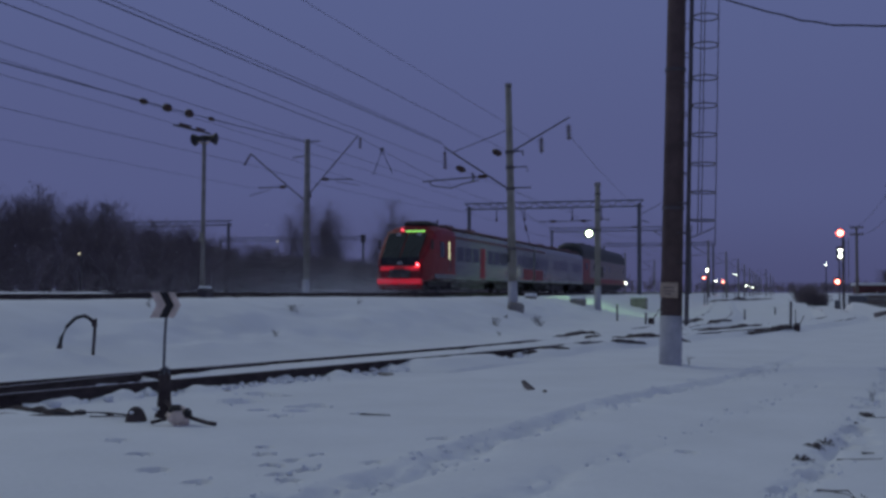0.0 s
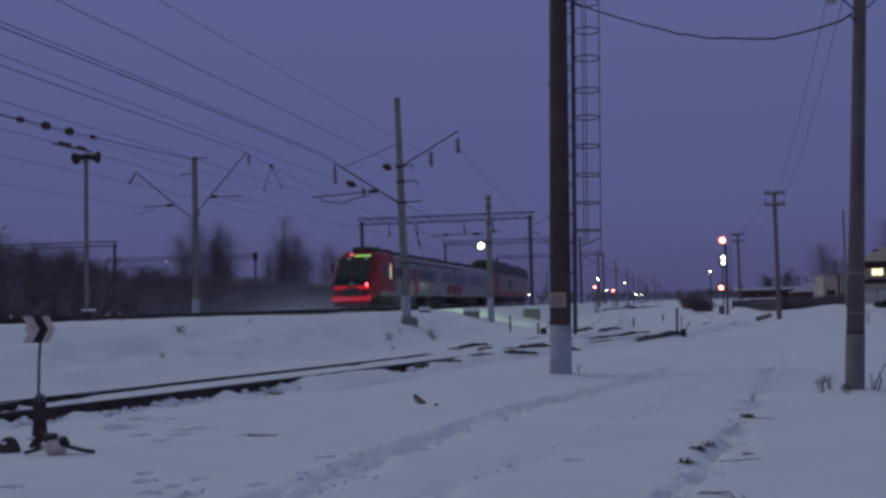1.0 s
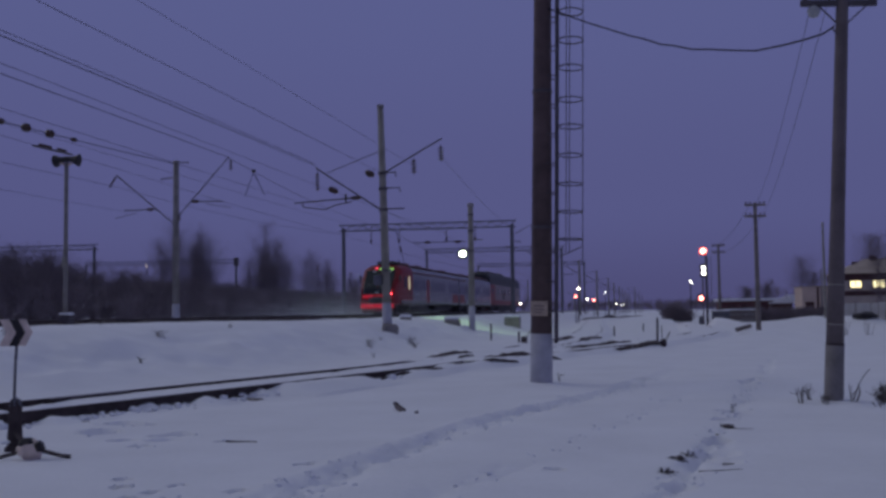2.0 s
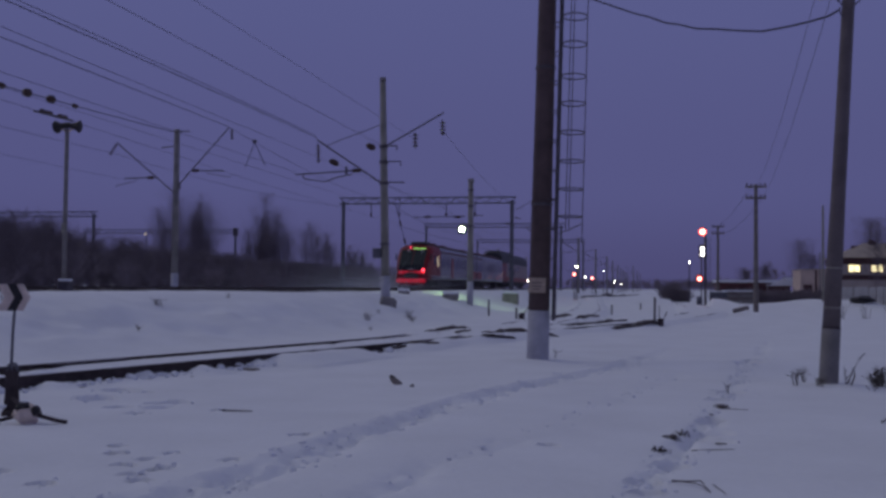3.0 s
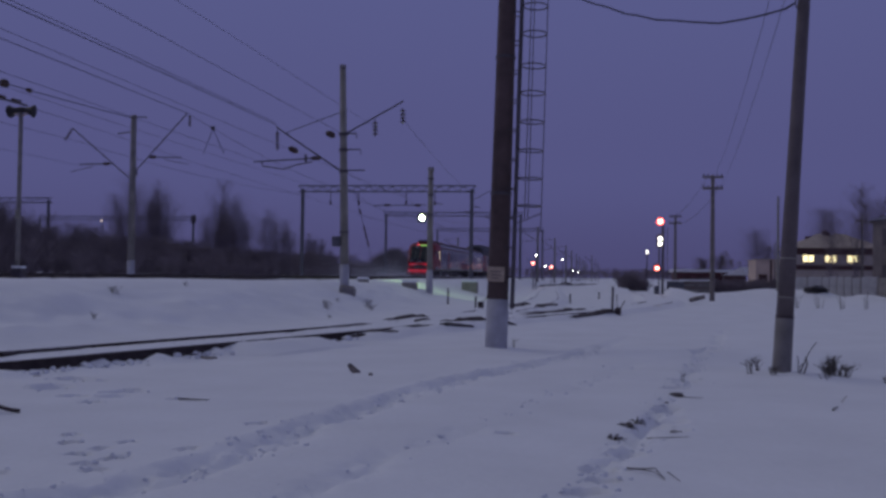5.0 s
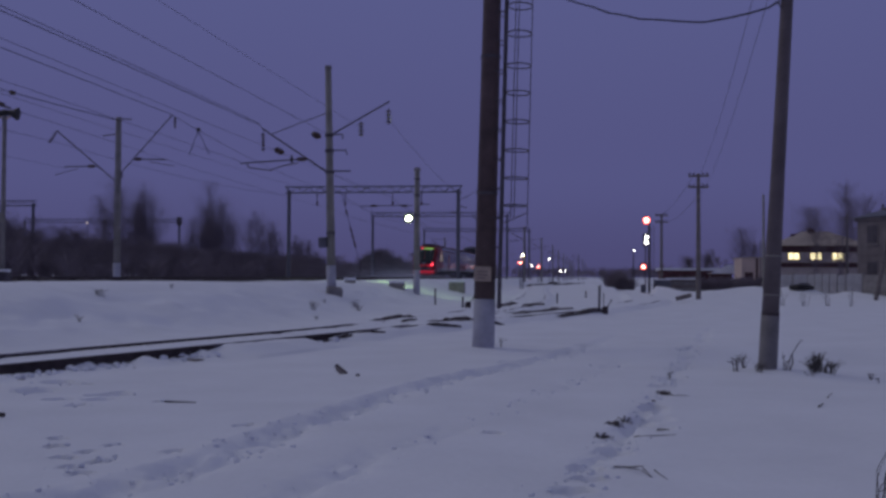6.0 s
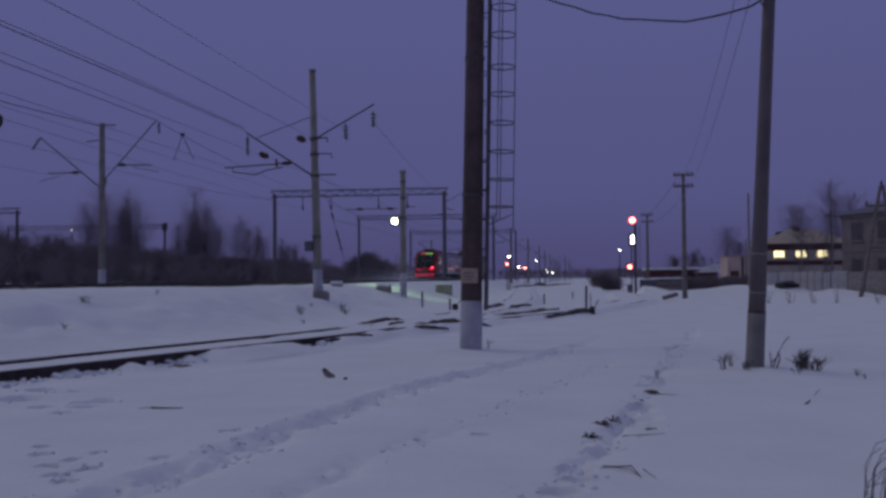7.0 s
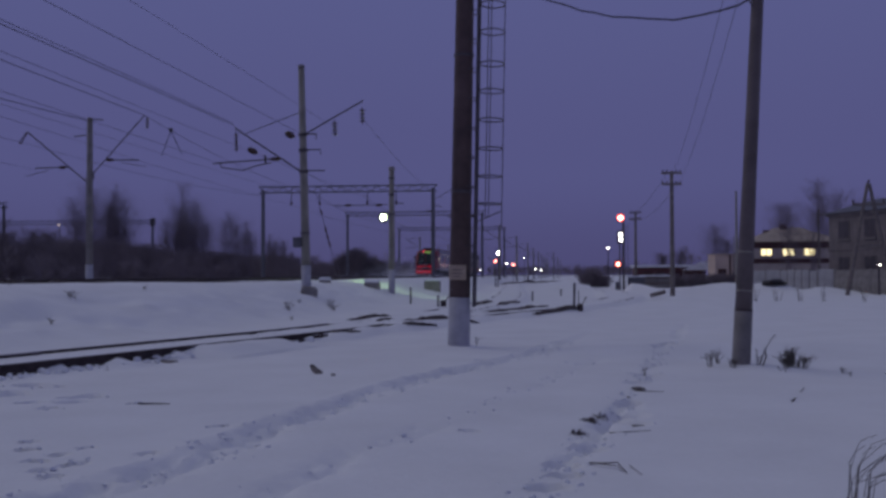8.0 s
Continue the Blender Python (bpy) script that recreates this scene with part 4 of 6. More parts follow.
def loft(rows):
    """A closed skin over sections set along y: rows of (y, section)."""
    bm = bmesh.new()
    rings = [[bm.verts.new((x, y, z)) for x, z in sec] for y, sec in rows]
    n = len(rings[0])
    for a, b in zip(rings, rings[1:]):
        for k in range(n):
            bm.faces.new((a[k], b[k], b[(k + 1) % n], a[(k + 1) % n]))
    bm.faces.new(rings[0])
    bm.faces.new(rings[-1][::-1])
    bmesh.ops.recalc_face_normals(bm, faces=bm.faces)
    return bm


WHEELSETS = []


def bogie(parent, y, wheelbase=2.4, axles=2):
    b = part("bogie", boxes((-1.15, y - wheelbase / 2 - 0.55, 0.42, -0.98, y + wheelbase / 2 + 0.55, 0.72),
                            (0.98, y - wheelbase / 2 - 0.55, 0.42, 1.15, y + wheelbase / 2 + 0.55, 0.72),
                            (-1.0, y - 0.2, 0.4, 1.0, y + 0.2, 0.75),
                            (-1.18, y - 0.35, 0.72, -0.9, y + 0.35, 1.0), (0.9, y - 0.35, 0.72, 1.18, y + 0.35, 1.0), bevel=0.04), M["under"], parent)
    for k in range(axles):
        ya = y - wheelbase / 2 + wheelbase * k / (axles - 1)
        prof = [(0.08, -1.1), (0.08, -0.82), (WHEEL_R + 0.02, -0.82), (WHEEL_R + 0.02, -0.79), (WHEEL_R, -0.78), (WHEEL_R - 0.01, -0.68), (0.09, -0.66),
                (0.08, 0.66), (WHEEL_R - 0.01, 0.68), (WHEEL_R, 0.78), (WHEEL_R + 0.02, 0.79), (WHEEL_R + 0.02, 0.82), (0.08, 0.82), (0.08, 1.1)]
        w = part("wheelset", lathe(prof, 18, "x"), M["under"], parent, m=pose(0, ya, WHEEL_R))
        WHEELSETS.append((w, ya))
        for s in (-1, 1):
            part("axle_box", boxes((s * 1.1 - 0.1, ya - 0.16, 0.32, s * 1.1 + 0.1, ya + 0.16, 0.62), bevel=0.03), M["under"], b)


def side_panel(parent, name, s, w, y0, y1, z0, z1, material, label="", proud=0.012):
    x = s * (w + proud)
    return part(name, boxes((min(x, s * (w - 0.03)), y0, z0, max(x, s * (w - 0.03)), y1, z1), bevel=0.008), material, parent, label)


def railcar(length, cab, y0, label):
    """Local y runs away from the viewer; y = 0 is the near end, z = 0 the rail top."""
    w, zb, zs, zt = 1.58, 0.85, 3.42, 4.03
    t = thing("railcar", pose(TRACK_X, y0, RAIL_Z), label, "train", "railcars")
    full = section(w, zb, zs, zt)

    def scaled(kw, ztop, zlow=zb):
        k = (ztop - zlow) / (zt - zlow)
        return [(x * kw, zlow + (max(z, zlow) - zlow) * k) for x, z in full]
    if cab:
        part("cab", loft([(0.0, scaled(0.80, 2.05, 0.42)), (0.06, scaled(0.84, 2.12, 0.42)), (0.4, scaled(0.895, 2.5, 0.42)), (0.9, scaled(0.94, 3.0, 0.42)), (1.4, scaled(0.968, 3.46, 0.46)), (1.9, scaled(0.985, 3.85, 0.6)),
                          (2.6, scaled(1.0, 4.0, 0.8)), (3.0, scaled(1.0, 4.03)), (5.5, scaled(1.0, 4.03))]), M["train_red"], t, "dark red streamlined driving cab")
        # raked windscreen on the slope, two panes and a pillar
        for xa, xb in ((-1.1, -0.03), (0.03, 1.1)):
            bm = bmesh.new()
            lo, hi = (-0.045, 2.02), (1.38, 3.46)
            f = []
            for d in (-0.0, 0.05):
                f.append([bm.verts.new(p) for p in ((xa, lo[0] - 0.02 + d, lo[1]), (xb, lo[0] - 0.02 + d, lo[1]), (xb * 1.06, hi[0] - 0.06 + d, hi[1]), (xa * 1.06, hi[0] - 0.06 + d, hi[1]))])
            bm.faces.new(f[0])
            bm.faces.new(f[1][::-1])
            for k in range(4):
                bm.faces.new((f[0][(k + 1) % 4], f[0][k], f[1][k], f[1][(k + 1) % 4]))
            part("windscreen", bm, M["glass_dark"], t, "dark raked windscreen pane")
        part("dark_mask", boxes((-1.16, -0.055, 1.55, 1.16, 0.05, 2.04), bevel=0.03), M["glass_dark"], t, "black panel under the windscreen")
        part("emblem", boxes((-0.16, -0.07, 1.62, 0.16, -0.05, 1.76), bevel=0.008), M["lamp_glass"], t, "small grey emblem plate")
        part("nose_panel", boxes((-1.2, -0.1, 1.24, 1.2, 0.05, 1.55), bevel=0.05), M["train_red_lit"], t, "bright red upper nose band")
        part("bumper", boxes((-1.34, -0.15, 0.46, 1.34, 0.1, 0.86), bevel=0.07), M["train_red_lit"], t, "bright red bumper skirt")
        part("skirt_lip", boxes((-1.24, -0.08, 0.2, 1.24, 0.1, 0.45), bevel=0.05), M["train_red"], t, "dark red lower lip of the skirt")
        part("coupler_recess", boxes((-0.66, -0.16, 0.8, 0.66, 0.05, 1.4), bevel=0.1), M["under"], t, "dark coupler opening")
        for hx in (-0.52, 0.72):
            part("headlamp", lathe([(0.03, -0.06), (0.14, -0.04), (0.16, 0.04)], 14, "y"), M["lamp_glass"], t, "unlit grey headlamp", pose(hx, 1.2, 3.34))
        for wx in (-0.6, 0.5):
            part("wiper", bar([(wx, -0.08, 2.05), (wx + 0.3, 0.5, 2.75)], 0.015, 5), M["under"], t)
        for s in (-1, 1):
            part("nose_side", boxes((s * 0.94 - 0.28, -0.09, 0.84, s * 0.94 + 0.28, 0.05, 1.26), bevel=0.04), M["train_red"], t)
            part("tail_light", lathe([(0.02, -0.10), (0.06, -0.08), (0.08, 0.0), (0.08, 0.05)], 12, "y"), M["tail_light" if s > 0 else "glass_dark"], t, "round tail light", pose(s * 1.06, -0.09, 1.60))
            # added emissive panels brighten both nose bands; no lamps are known here
            part("nose_glow", boxes((s * 0.65 - 0.645, -0.165, 0.52, s * 0.65 + 0.645, -0.12, 0.8), bevel=0.03), M["nose_glow_red"], t, "added red glow panel over the nose band")
            part("nose_glow", boxes((s * 0.72 - 0.42, -0.115, 1.28, s * 0.72 + 0.42, -0.07, 1.5), bevel=0.03), M["nose_glow_red"], t, "added red glow panel over the nose band")
            part("mirror", boxes((s * 1.6 - 0.07, 0.9, 2.5, s * 1.6 + 0.07, 1.0, 3.05), bevel=0.03), M["under"], t)
            side_panel(t, "cab_window", s, w, 2.5, 3.3, 2.1, 3.0, M["glass_dark"])
            side_panel(t, "cab_sill", s, w, 1.5, 5.5, 0.86, 1.12, M["train_grey"], "grey sill panel below the cab")
            side_panel(t, "handrail", s, w, 4.42, 4.47, 1.3, 2.2, M["galv"], "", 0.04)
            side_panel(t, "door_light", s, w, 4.2, 4.32, 2.0, 3.05, M["cabin_glow"], "lit slit window of the cab door")
        part("coupler", bar([(0, 0.2, 1.06), (0, -0.3, 1.06)], 0.12, 8), M["under"], t)
        part("top_light", lathe([(0.02, -0.09), (0.09, -0.06), (0.11, 0.03)], 12, "y"), M["top_red"], t, "red lamp above the windscreen", pose(-0.42, 1.52, 3.66))
        part("display", boxes((-0.18, 1.40, 3.52, 0.95, 1.6, 3.62), bevel=0.01), M["display"], t, "glowing green route display strip")
        part("roof_unit", boxes((-0.6, 2.2, 3.9, 0.9, 4.2, 4.22), bevel=0.12), M["under"], t)
        part("horn", bar([(0.7, 4.6, 3.7), (0.7, 4.6, 4.4)], 0.05, 6), M["under"], t)
        part("plough", boxes((-1.2, -0.05, 0.14, 1.2, 0.12, 0.36), bevel=0.04), M["under"], t)
        start = 5.5
    else:
        start = 0.0
        part("end_wall", boxes((-1.45, -0.02, 0.7, 1.45, 0.05, 3.3), bevel=0.05), M["train_grey"], t)
    part("body", loft([(start, full), (length, full)]), M["train_grey"], t, "light grey ribbed railcar body")
    part("roof_skin", boxes((-1.2, start, zt - 0.12, 1.2, length, zt + 0.015), bevel=0.04), M["train_roof"], t, "dull red roof")
    for s in (-1, 1):
        side_panel(t, "red_cornice", s, w, start if cab else 0.2, length if cab else 4.0, 3.30, 3.46, M["train_roof"], "dull red band below the roof")
        y = start + 0.4
        k = 0
        while y < length - 1.6:
            if k % 5 == 3:
                side_panel(t, "door", s, w, y, y + 1.2, 0.95, 2.95, M["train_red" if cab and k < 5 else "train_grey"], "sliding door")
                y += 1.8
            else:
                side_panel(t, "side_window", s, w, y, y + 1.45, 1.95, 2.85, M["glass_dark"])
                y += 1.75
            k += 1
        side_panel(t, "red_end_block", s, w, length - 3.4 if cab else 0.3, length - 0.2 if cab else 3.2, 1.0, 1.85, M["train_red"], "red block at the car's end", 0.016)
        for z in (1.0, 1.15, 1.3, 1.45, 1.6):
            side_panel(t, "rib", s, w, start, length, z - 0.012, z + 0.012, M["train_grey"], "", 0.01)
    part("underframe", boxes((-1.3, 5.6, 0.25, 1.3, length - 5.6, 0.7), (-1.35, 7.0, 0.18, -0.5, 10.5, 0.7), (0.4, 7.5, 0.2, 1.35, 12.0, 0.7), (-1.2, 13, 0.25, 1.3, 16, 0.7), bevel=0.05), M["under"], t)
    for y in (6.5, 11.5, length - 4.0):
        part("roof_unit", boxes((-0.7, y, zt, 0.7, y + 1.6, zt + 0.22), bevel=0.07), M["train_roof"], t)
    part("gangway", boxes((-0.75, length, 0.9, 0.75, length + 0.35, 3.1), bevel=0.05), M["under"], t)
    bogie(t, 3.4)
    bogie(t, length - 3.4)
    return t


def locomotive(length, y0):
    w = 1.56
    t = thing("diesel_locomotive", pose(TRACK_X, y0, RAIL_Z), "red and grey diesel locomotive with a dark domed roof", "locomotive")
    sec = section(w, 0.95, 3.4, 4.0)
    low = [(x * 0.93, 0.95 + (z - 0.95) * 0.93) for x, z in sec]
    part("cab", loft([(0, low), (0.35, [(x * 0.97, z) for x, z in sec]), (3.6, sec)]), M["train_red"], t, "red driving cab")
    part("body", loft([(3.6, sec), (length - 3.4, sec)]), M["loco_grey"], t, "grey ribbed engine housing")
    part("far_cab", loft([(length - 3.4, sec), (length - 0.4, sec), (length, low)]), M["loco_grey"], t)
    roof = section(1.53, 3.4, 3.6, 5.15)
    part("roof", loft([(0.1, [(x * 0.95, 3.4 + (z - 3.4) * 0.8) for x, z in roof]), (0.5, roof), (length - 0.5, roof)]), M["loco_roof"], t, "dark domed roof")
    for s in (-1, 1):
        for y in (1.2, 6.0, 9.5, 13, 16.5, length - 2.8):
            side_panel(t, "side_window", s, w, y, y + 0.95, 2.35, 3.05, M["glass_dark"])
        side_panel(t, "red_band", s, w, 3.6, length, 1.0, 1.55, M["train_red"], "red stripe along the sill")
        side_panel(t, "grille", s, w, 10.8, 12.6, 1.7, 2.9, M["under"], "dark ventilation grille")
        part("side_lamp", lathe([(0.02, -0.05), (0.11, -0.03), (0.13, 0.03)], 12, "y"), M["small_lamp"], t, "white marker lamp", pose(s * 1.25, -0.03, 1.5))
        part("far_lamp", lathe([(0.03, -0.06), (0.12, 0.0), (0.03, 0.06)], 12, "y"), M["small_lamp"], t, "white marker lamp", pose(s * 1.62, length - 0.5, 1.25))
        part("marker", lathe([(0.02, -0.06), (0.11, -0.03), (0.12, 0.03)], 12, "y"), M["tail_light"], t, "red marker lamp", pose(s * 1.0, -0.03, 1.35))
    part("windscreen", boxes((-1.1, -0.04, 2.4, 1.1, 0.12, 3.2), bevel=0.05), M["glass_dark"], t)
    part("underframe", boxes((-1.4, 0.1, 0.75, 1.4, length - 0.1, 1.0), (-1.3, 8.2, 0.2, 1.3, length - 8.2, 0.8), bevel=0.05), M["under"], t)
    for y in (5, 9, 13, 17):
        part("roof_hatch", boxes((-0.6, y, 5.1, 0.6, y + 1.8, 5.28), bevel=0.07), M["loco_roof"], t)
    bogie(t, 4.4, 4.2, 3)
    bogie(t, length - 4.4, 4.2, 3)
    return t


car_1 = railcar(27.0, True, 55.4, "red and grey diesel railcar leaving along the main line")
car_2 = railcar(22.2, False, 55.4 + 27.4, "grey railcar with red blocks coupled behind the first")
loco = locomotive(31.0, 55.4 + 50.2)
TRAIN = [(car_1, 0.0), (car_2, 27.4), (loco, 50.2)]


# ---- woods ----
def sticks_mesh(name, sticks):
    """One mesh of three-sided tapered sticks: rows of start, end, start radius, end radius."""
    s = np.asarray(sticks, float)
    a, b, ra, rb = s[:, 0:3], s[:, 3:6], s[:, 6:7], s[:, 7:8]
    way = b - a
    way /= np.linalg.norm(way, axis=1, keepdims=True) + 1e-9
    side = np.cross(way, (0.3, 0.9, 0.1))
    side /= np.linalg.norm(side, axis=1, keepdims=True) + 1e-9
    up = np.cross(side, way)
    ring = [math.cos(q) * side + math.sin(q) * up for q in (0, math.tau / 3, 2 * math.tau / 3)]
    co = np.stack([a + ra * r for r in ring] + [b + rb * r for r in ring], 1).reshape(-1, 3)
    k = np.arange(len(s))[:, None] * 6
    quads = np.stack([k + np.array(f) for f in ((0, 1, 4, 3), (1, 2, 5, 4), (2, 0, 3, 5))], 1).reshape(-1, 4)
    me = bpy.data.meshes.new(name)
    me.vertices.add(len(co))
    me.vertices.foreach_set("co", co.ravel())
    me.loops.add(quads.size)
    me.loops.foreach_set("vertex_index", quads.ravel().astype(np.int32))
    me.polygons.add(len(quads))
    me.polygons.foreach_set("loop_start", np.arange(0, quads.size, 4, dtype=np.int32))
    me.update(calc_edges=True)
    me.materials.append(M["twig"])
    return me


def tree_sticks(rng, x, y, z, h, spread, n, upright, wid, cone=False):
    """A bare tree: a wavering stem, boughs that rise from it, and twigs that fork off the boughs."""
    base = np.array([x, y, z - 0.2])
    lean = np.array([rng.normal(0, 0.03), rng.normal(0, 0.03), 1.0])
    knots = base + lean * h * np.linspace(0, 1, 7)[:, None] + np.cumsum(rng.normal(0, 0.012 * h, (7, 3)), 0) * (1, 1, 0)
    r0 = 0.006 * h + 0.012
    rad = r0 * (1 - np.linspace(0, 1, 7) * 0.92)
    out = [np.concatenate([knots[:-1], knots[1:], rad[:-1, None], rad[1:, None]], 1)]
    u = 0.12 + 0.88 * rng.random(n) ** 0.85
    i = np.minimum((u * 6).astype(int), 5)
    p = knots[i] + (knots[i + 1] - knots[i]) * (u * 6 - i)[:, None]
    ang = rng.uniform(0, math.tau, n)
    full = (1.08 - u) ** 0.8 if cone else np.sin(np.pi * np.clip(0.18 + 0.78 * u, 0, 1)) ** 0.7
    reach = spread * full * rng.uniform(0.3, 1.1, n)
    rise = reach * upright * rng.uniform(0.5, 1.5, n)
    rise = np.minimum(rise, (base[2] + h * 1.04 - p[:, 2]) + 0.1 * reach)
    tip = p + np.stack([np.cos(ang) * reach, np.sin(ang) * reach, rise], 1)
    out.append(np.concatenate([p, tip, np.full((n, 1), wid * 1.3), np.full((n, 1), wid * 0.4)], 1))
    for _ in range(5):
        v = rng.uniform(0.2, 1.0, n)[:, None]
        q = p + (tip - p) * v
        d = rng.normal(0, 1, (n, 3))
        d[:, 2] = np.abs(d[:, 2]) + 0.5 * upright
        d /= np.linalg.norm(d, axis=1, keepdims=True)
        e = q + d * (reach * rng.uniform(0.25, 0.55, n))[:, None]
        out.append(np.concatenate([q, e, np.full((n, 1), wid * 0.7), np.full((n, 1), wid * 0.25)], 1))
    return np.concatenate(out)


def wood_mesh(name, rng, trees, width=0.03):
    return sticks_mesh(name, np.concatenate([tree_sticks(rng, *t, width) for t in trees]))


rng = np.random.default_rng(5)
belt = []
for k in range(560):
    y = 38 + 190 * rng.random() ** 1.25
    x = -46 - 0.05 * (y - 40) - 26 * rng.random()
    top = on_line([(38, 7.5), (62, 8.2), (75, 6.6), (95, 5.0), (130, 4.2), (230, 5.0)], y * 48 / -x)
    if y > -1.02 * x:
        belt.append((x, y, 0.6, top * rng.uniform(0.85, 1.08), rng.uniform(1.6, 2.7), 105, 1.1))
tagged(new("thicket", wood_mesh("thicket", rng, belt, 0.013)), "dense dark belt of leafless trees behind the tracks", "trees", kind="stuff")
scrub = []
for k in range(650):
    y = 36 + 210 * rng.random() ** 1.1
    x = -41.5 - 0.04 * (y - 40) - 16 * rng.random()
    if y > -1.02 * x:
        scrub.append((x, y, 0.7, rng.uniform(1.6, 3.8), rng.uniform(0.8, 1.6), 26, 1.2))
tagged(new("undergrowth", wood_mesh("undergrowth", rng, scrub, 0.03)), "dark leafless undergrowth along the wood's edge", "bushes", kind="stuff")
far = []
for k in range(260):
    y = 240 + 620 * rng.random()
    x = -42 - 120 * rng.random() if k % 3 else 30 + 120 * rng.random()
    far.append((x, y, 0, rng.uniform(5, 10), rng.uniform(2, 3.5), 11, 1.0))
for k in range(160):
    far.append((rng.uniform(-60, 70), rng.uniform(820, 1000), 0, rng.uniform(5, 10), 5.0, 11, 0.8))
tagged(new("far_woods", wood_mesh("far_woods", rng, far, 0.14)), "distant leafless woods along the line", "trees", kind="stuff")
hedge = []
for k in range(130):
    u = rng.random()
    hedge.append((2.4 + 1.9 * u + rng.normal(0, .3), 112 + 8 * rng.random(), 0, rng.uniform(0.8, 2.0) * (1.1 - 0.4 * u), 1.0, 12, 1.3))
for k in range(160):
    hedge.append((9.8 + 8.5 * rng.random(), 106 + 5 * rng.random(), 0, rng.uniform(0.9, 1.7), 0.9, 10, 1.2))
for k in range(60):
    hedge.append((-38 + 10 * rng.random(), 176 + 14 * rng.random(), 0.8, rng.uniform(2, 3.4), 1.4, 14, 1.2))
for k in range(26):
    off = rng.uniform(-1, 1)
    hedge.append((-36 + 4.0 * off, 178 + 6 * rng.random(), 0.8, rng.uniform(4.2, 5.4) * (1 - 0.45 * off * off), 2.0, 60, 1.0))
tagged(new("hedge", wood_mesh("hedge", rng, hedge, 0.03)), "dark leafless bushes along the yard's edge", "bushes", kind="stuff")


def bare_tree(x, y, h, spread, n, upright, label, wid=0.035, cone=False):
    t = thing("tree", pose(x, y, gz(x, y)), label, "tree", "bare trees")
    r = np.random.default_rng(int(abs(x) * 31 + y))
    me = sticks_mesh("crown", tree_sticks(r, 0, 0, 0.4, h, spread, n, upright, wid, cone))
    c = new("crown", me)
    c.parent = t
    part("trunk", bar([(0, 0, -0.3), (0, 0, h * 0.35)], 0.006 * h + 0.03, 8, 0.005 * h), M["twig"], t)


TALL, ROUND = "tall slender leafless tree standing above the thicket", "leafless spreading tree behind the buildings"
for x, y, h in ((-70.4, 150, 14.6), (-67.6, 152, 13.8), (-69.0, 154, 12.6), (-65.6, 150, 11.5), (-72.6, 150, 11.5), (-56.5, 150, 13.4), (-55.0, 153, 11.5), (-53.6, 150, 10.4), (-58.0, 155, 10.6),
                (-51.9, 160, 10.0), (-50.3, 162, 8.6), (-47.9, 170, 6.6), (-46.5, 172, 5.8), (-61.0, 157, 8.5)):
    for dx, dy, k in ((0, 0, 1.0), (rng.uniform(-1.8, -0.8), 2.0, rng.uniform(0.65, 0.9)), (rng.uniform(0.8, 1.8), -2.0, rng.uniform(0.6, 0.9))):
        bare_tree(x + dx, y + dy, h * k, h * k * 0.44, 240, 1.2, TALL, 0.0065, True)
for x, y, h, s in ((19.6, 140, 7.4, 2.4), (21.5, 143, 5.6, 2.2), (25.6, 112.5, 10.6, 2.7), (23.2, 113.2, 8.2, 2.2), (30.2, 128, 10.2, 3.0), (26.2, 127, 9.3, 2.8), (31.5, 127, 10.5, 3.2), (34.5, 124, 9.5, 3.0), (15.5, 142, 4.2, 1.8), (13.2, 142, 3.6, 1.6)):
    bare_tree(x, y, h, s, 300, 1.1, ROUND, 0.0075)


# ---- signals, lamps and telegraph poles ----
def yard_signal():
    x, y = 5.25, 94.0
    t = thing("railway_signal", pose(x, y, gz(x, y)), "mast signal showing red above two white lights", "signal")
    part("mast", bar([(0, 0, -0.3), (0, 0, 6.2)], 0.09, 10), M["steel_dark"], t)
    part("mast", bar([(-0.3, 0.1, -0.3), (-0.3, 0.1, 4.5)], 0.06, 8), M["steel_dark"], t)
    for z, name in ((6.45, "red_lamp_halo"), (4.95, "small_lamp"), (4.5, "small_lamp"), (2.35, "red_lamp_halo")):
        xo = -0.22 if z > 3 else -0.48
        big = 0.32 if z > 6 else (0.22 if z < 3 else 0.135)
        head = part("signal_head", boxes((xo - 0.3, -0.05, z - 0.32, xo + 0.3, 0.25, z + 0.32), bevel=0.05), M["steel_dark"], t)
        # red lenses are oversized: their rim is the halo, the core is the lamp
        part("lens", lathe([(0.03, -0.14), (big * 0.7, -0.12), (big, -0.05), (big, 0.0)], 16, "y"), M[name], head, "glowing signal lens, widened to its halo where red", pose(xo, -0.05, z))
        if name == "red_lamp_halo":
            part("lamp_core", lathe([(0.02, -0.2), (big * 0.45, -0.18), (big * 0.64, -0.125)], 14, "y"), M["lamp_core"], head, "bright lens inside the red halo", pose(xo, -0.05, z))
        part("visor", bar([(xo - 0.2, -0.1, z + 0.34), (xo + 0.2, -0.1, z + 0.34)], 0.03, 6), M["steel_dark"], head)
    part("ladder", boxes((0.12, 0.2, 0, 0.16, 0.24, 6), (0.42, 0.2, 0, 0.46, 0.24, 6)), M["steel_dark"], t)
    for z in np.arange(0.4, 6, 0.4):
        part("rung", boxes((0.16, 0.205, z - 0.012, 0.42, 0.235, z + 0.012)), M["steel_dark"], t)
    part("base_box", boxes((-0.7, -0.2, 0, -0.25, 0.3, 0.8), bevel=0.04), M["galv"], t)


yard_signal()


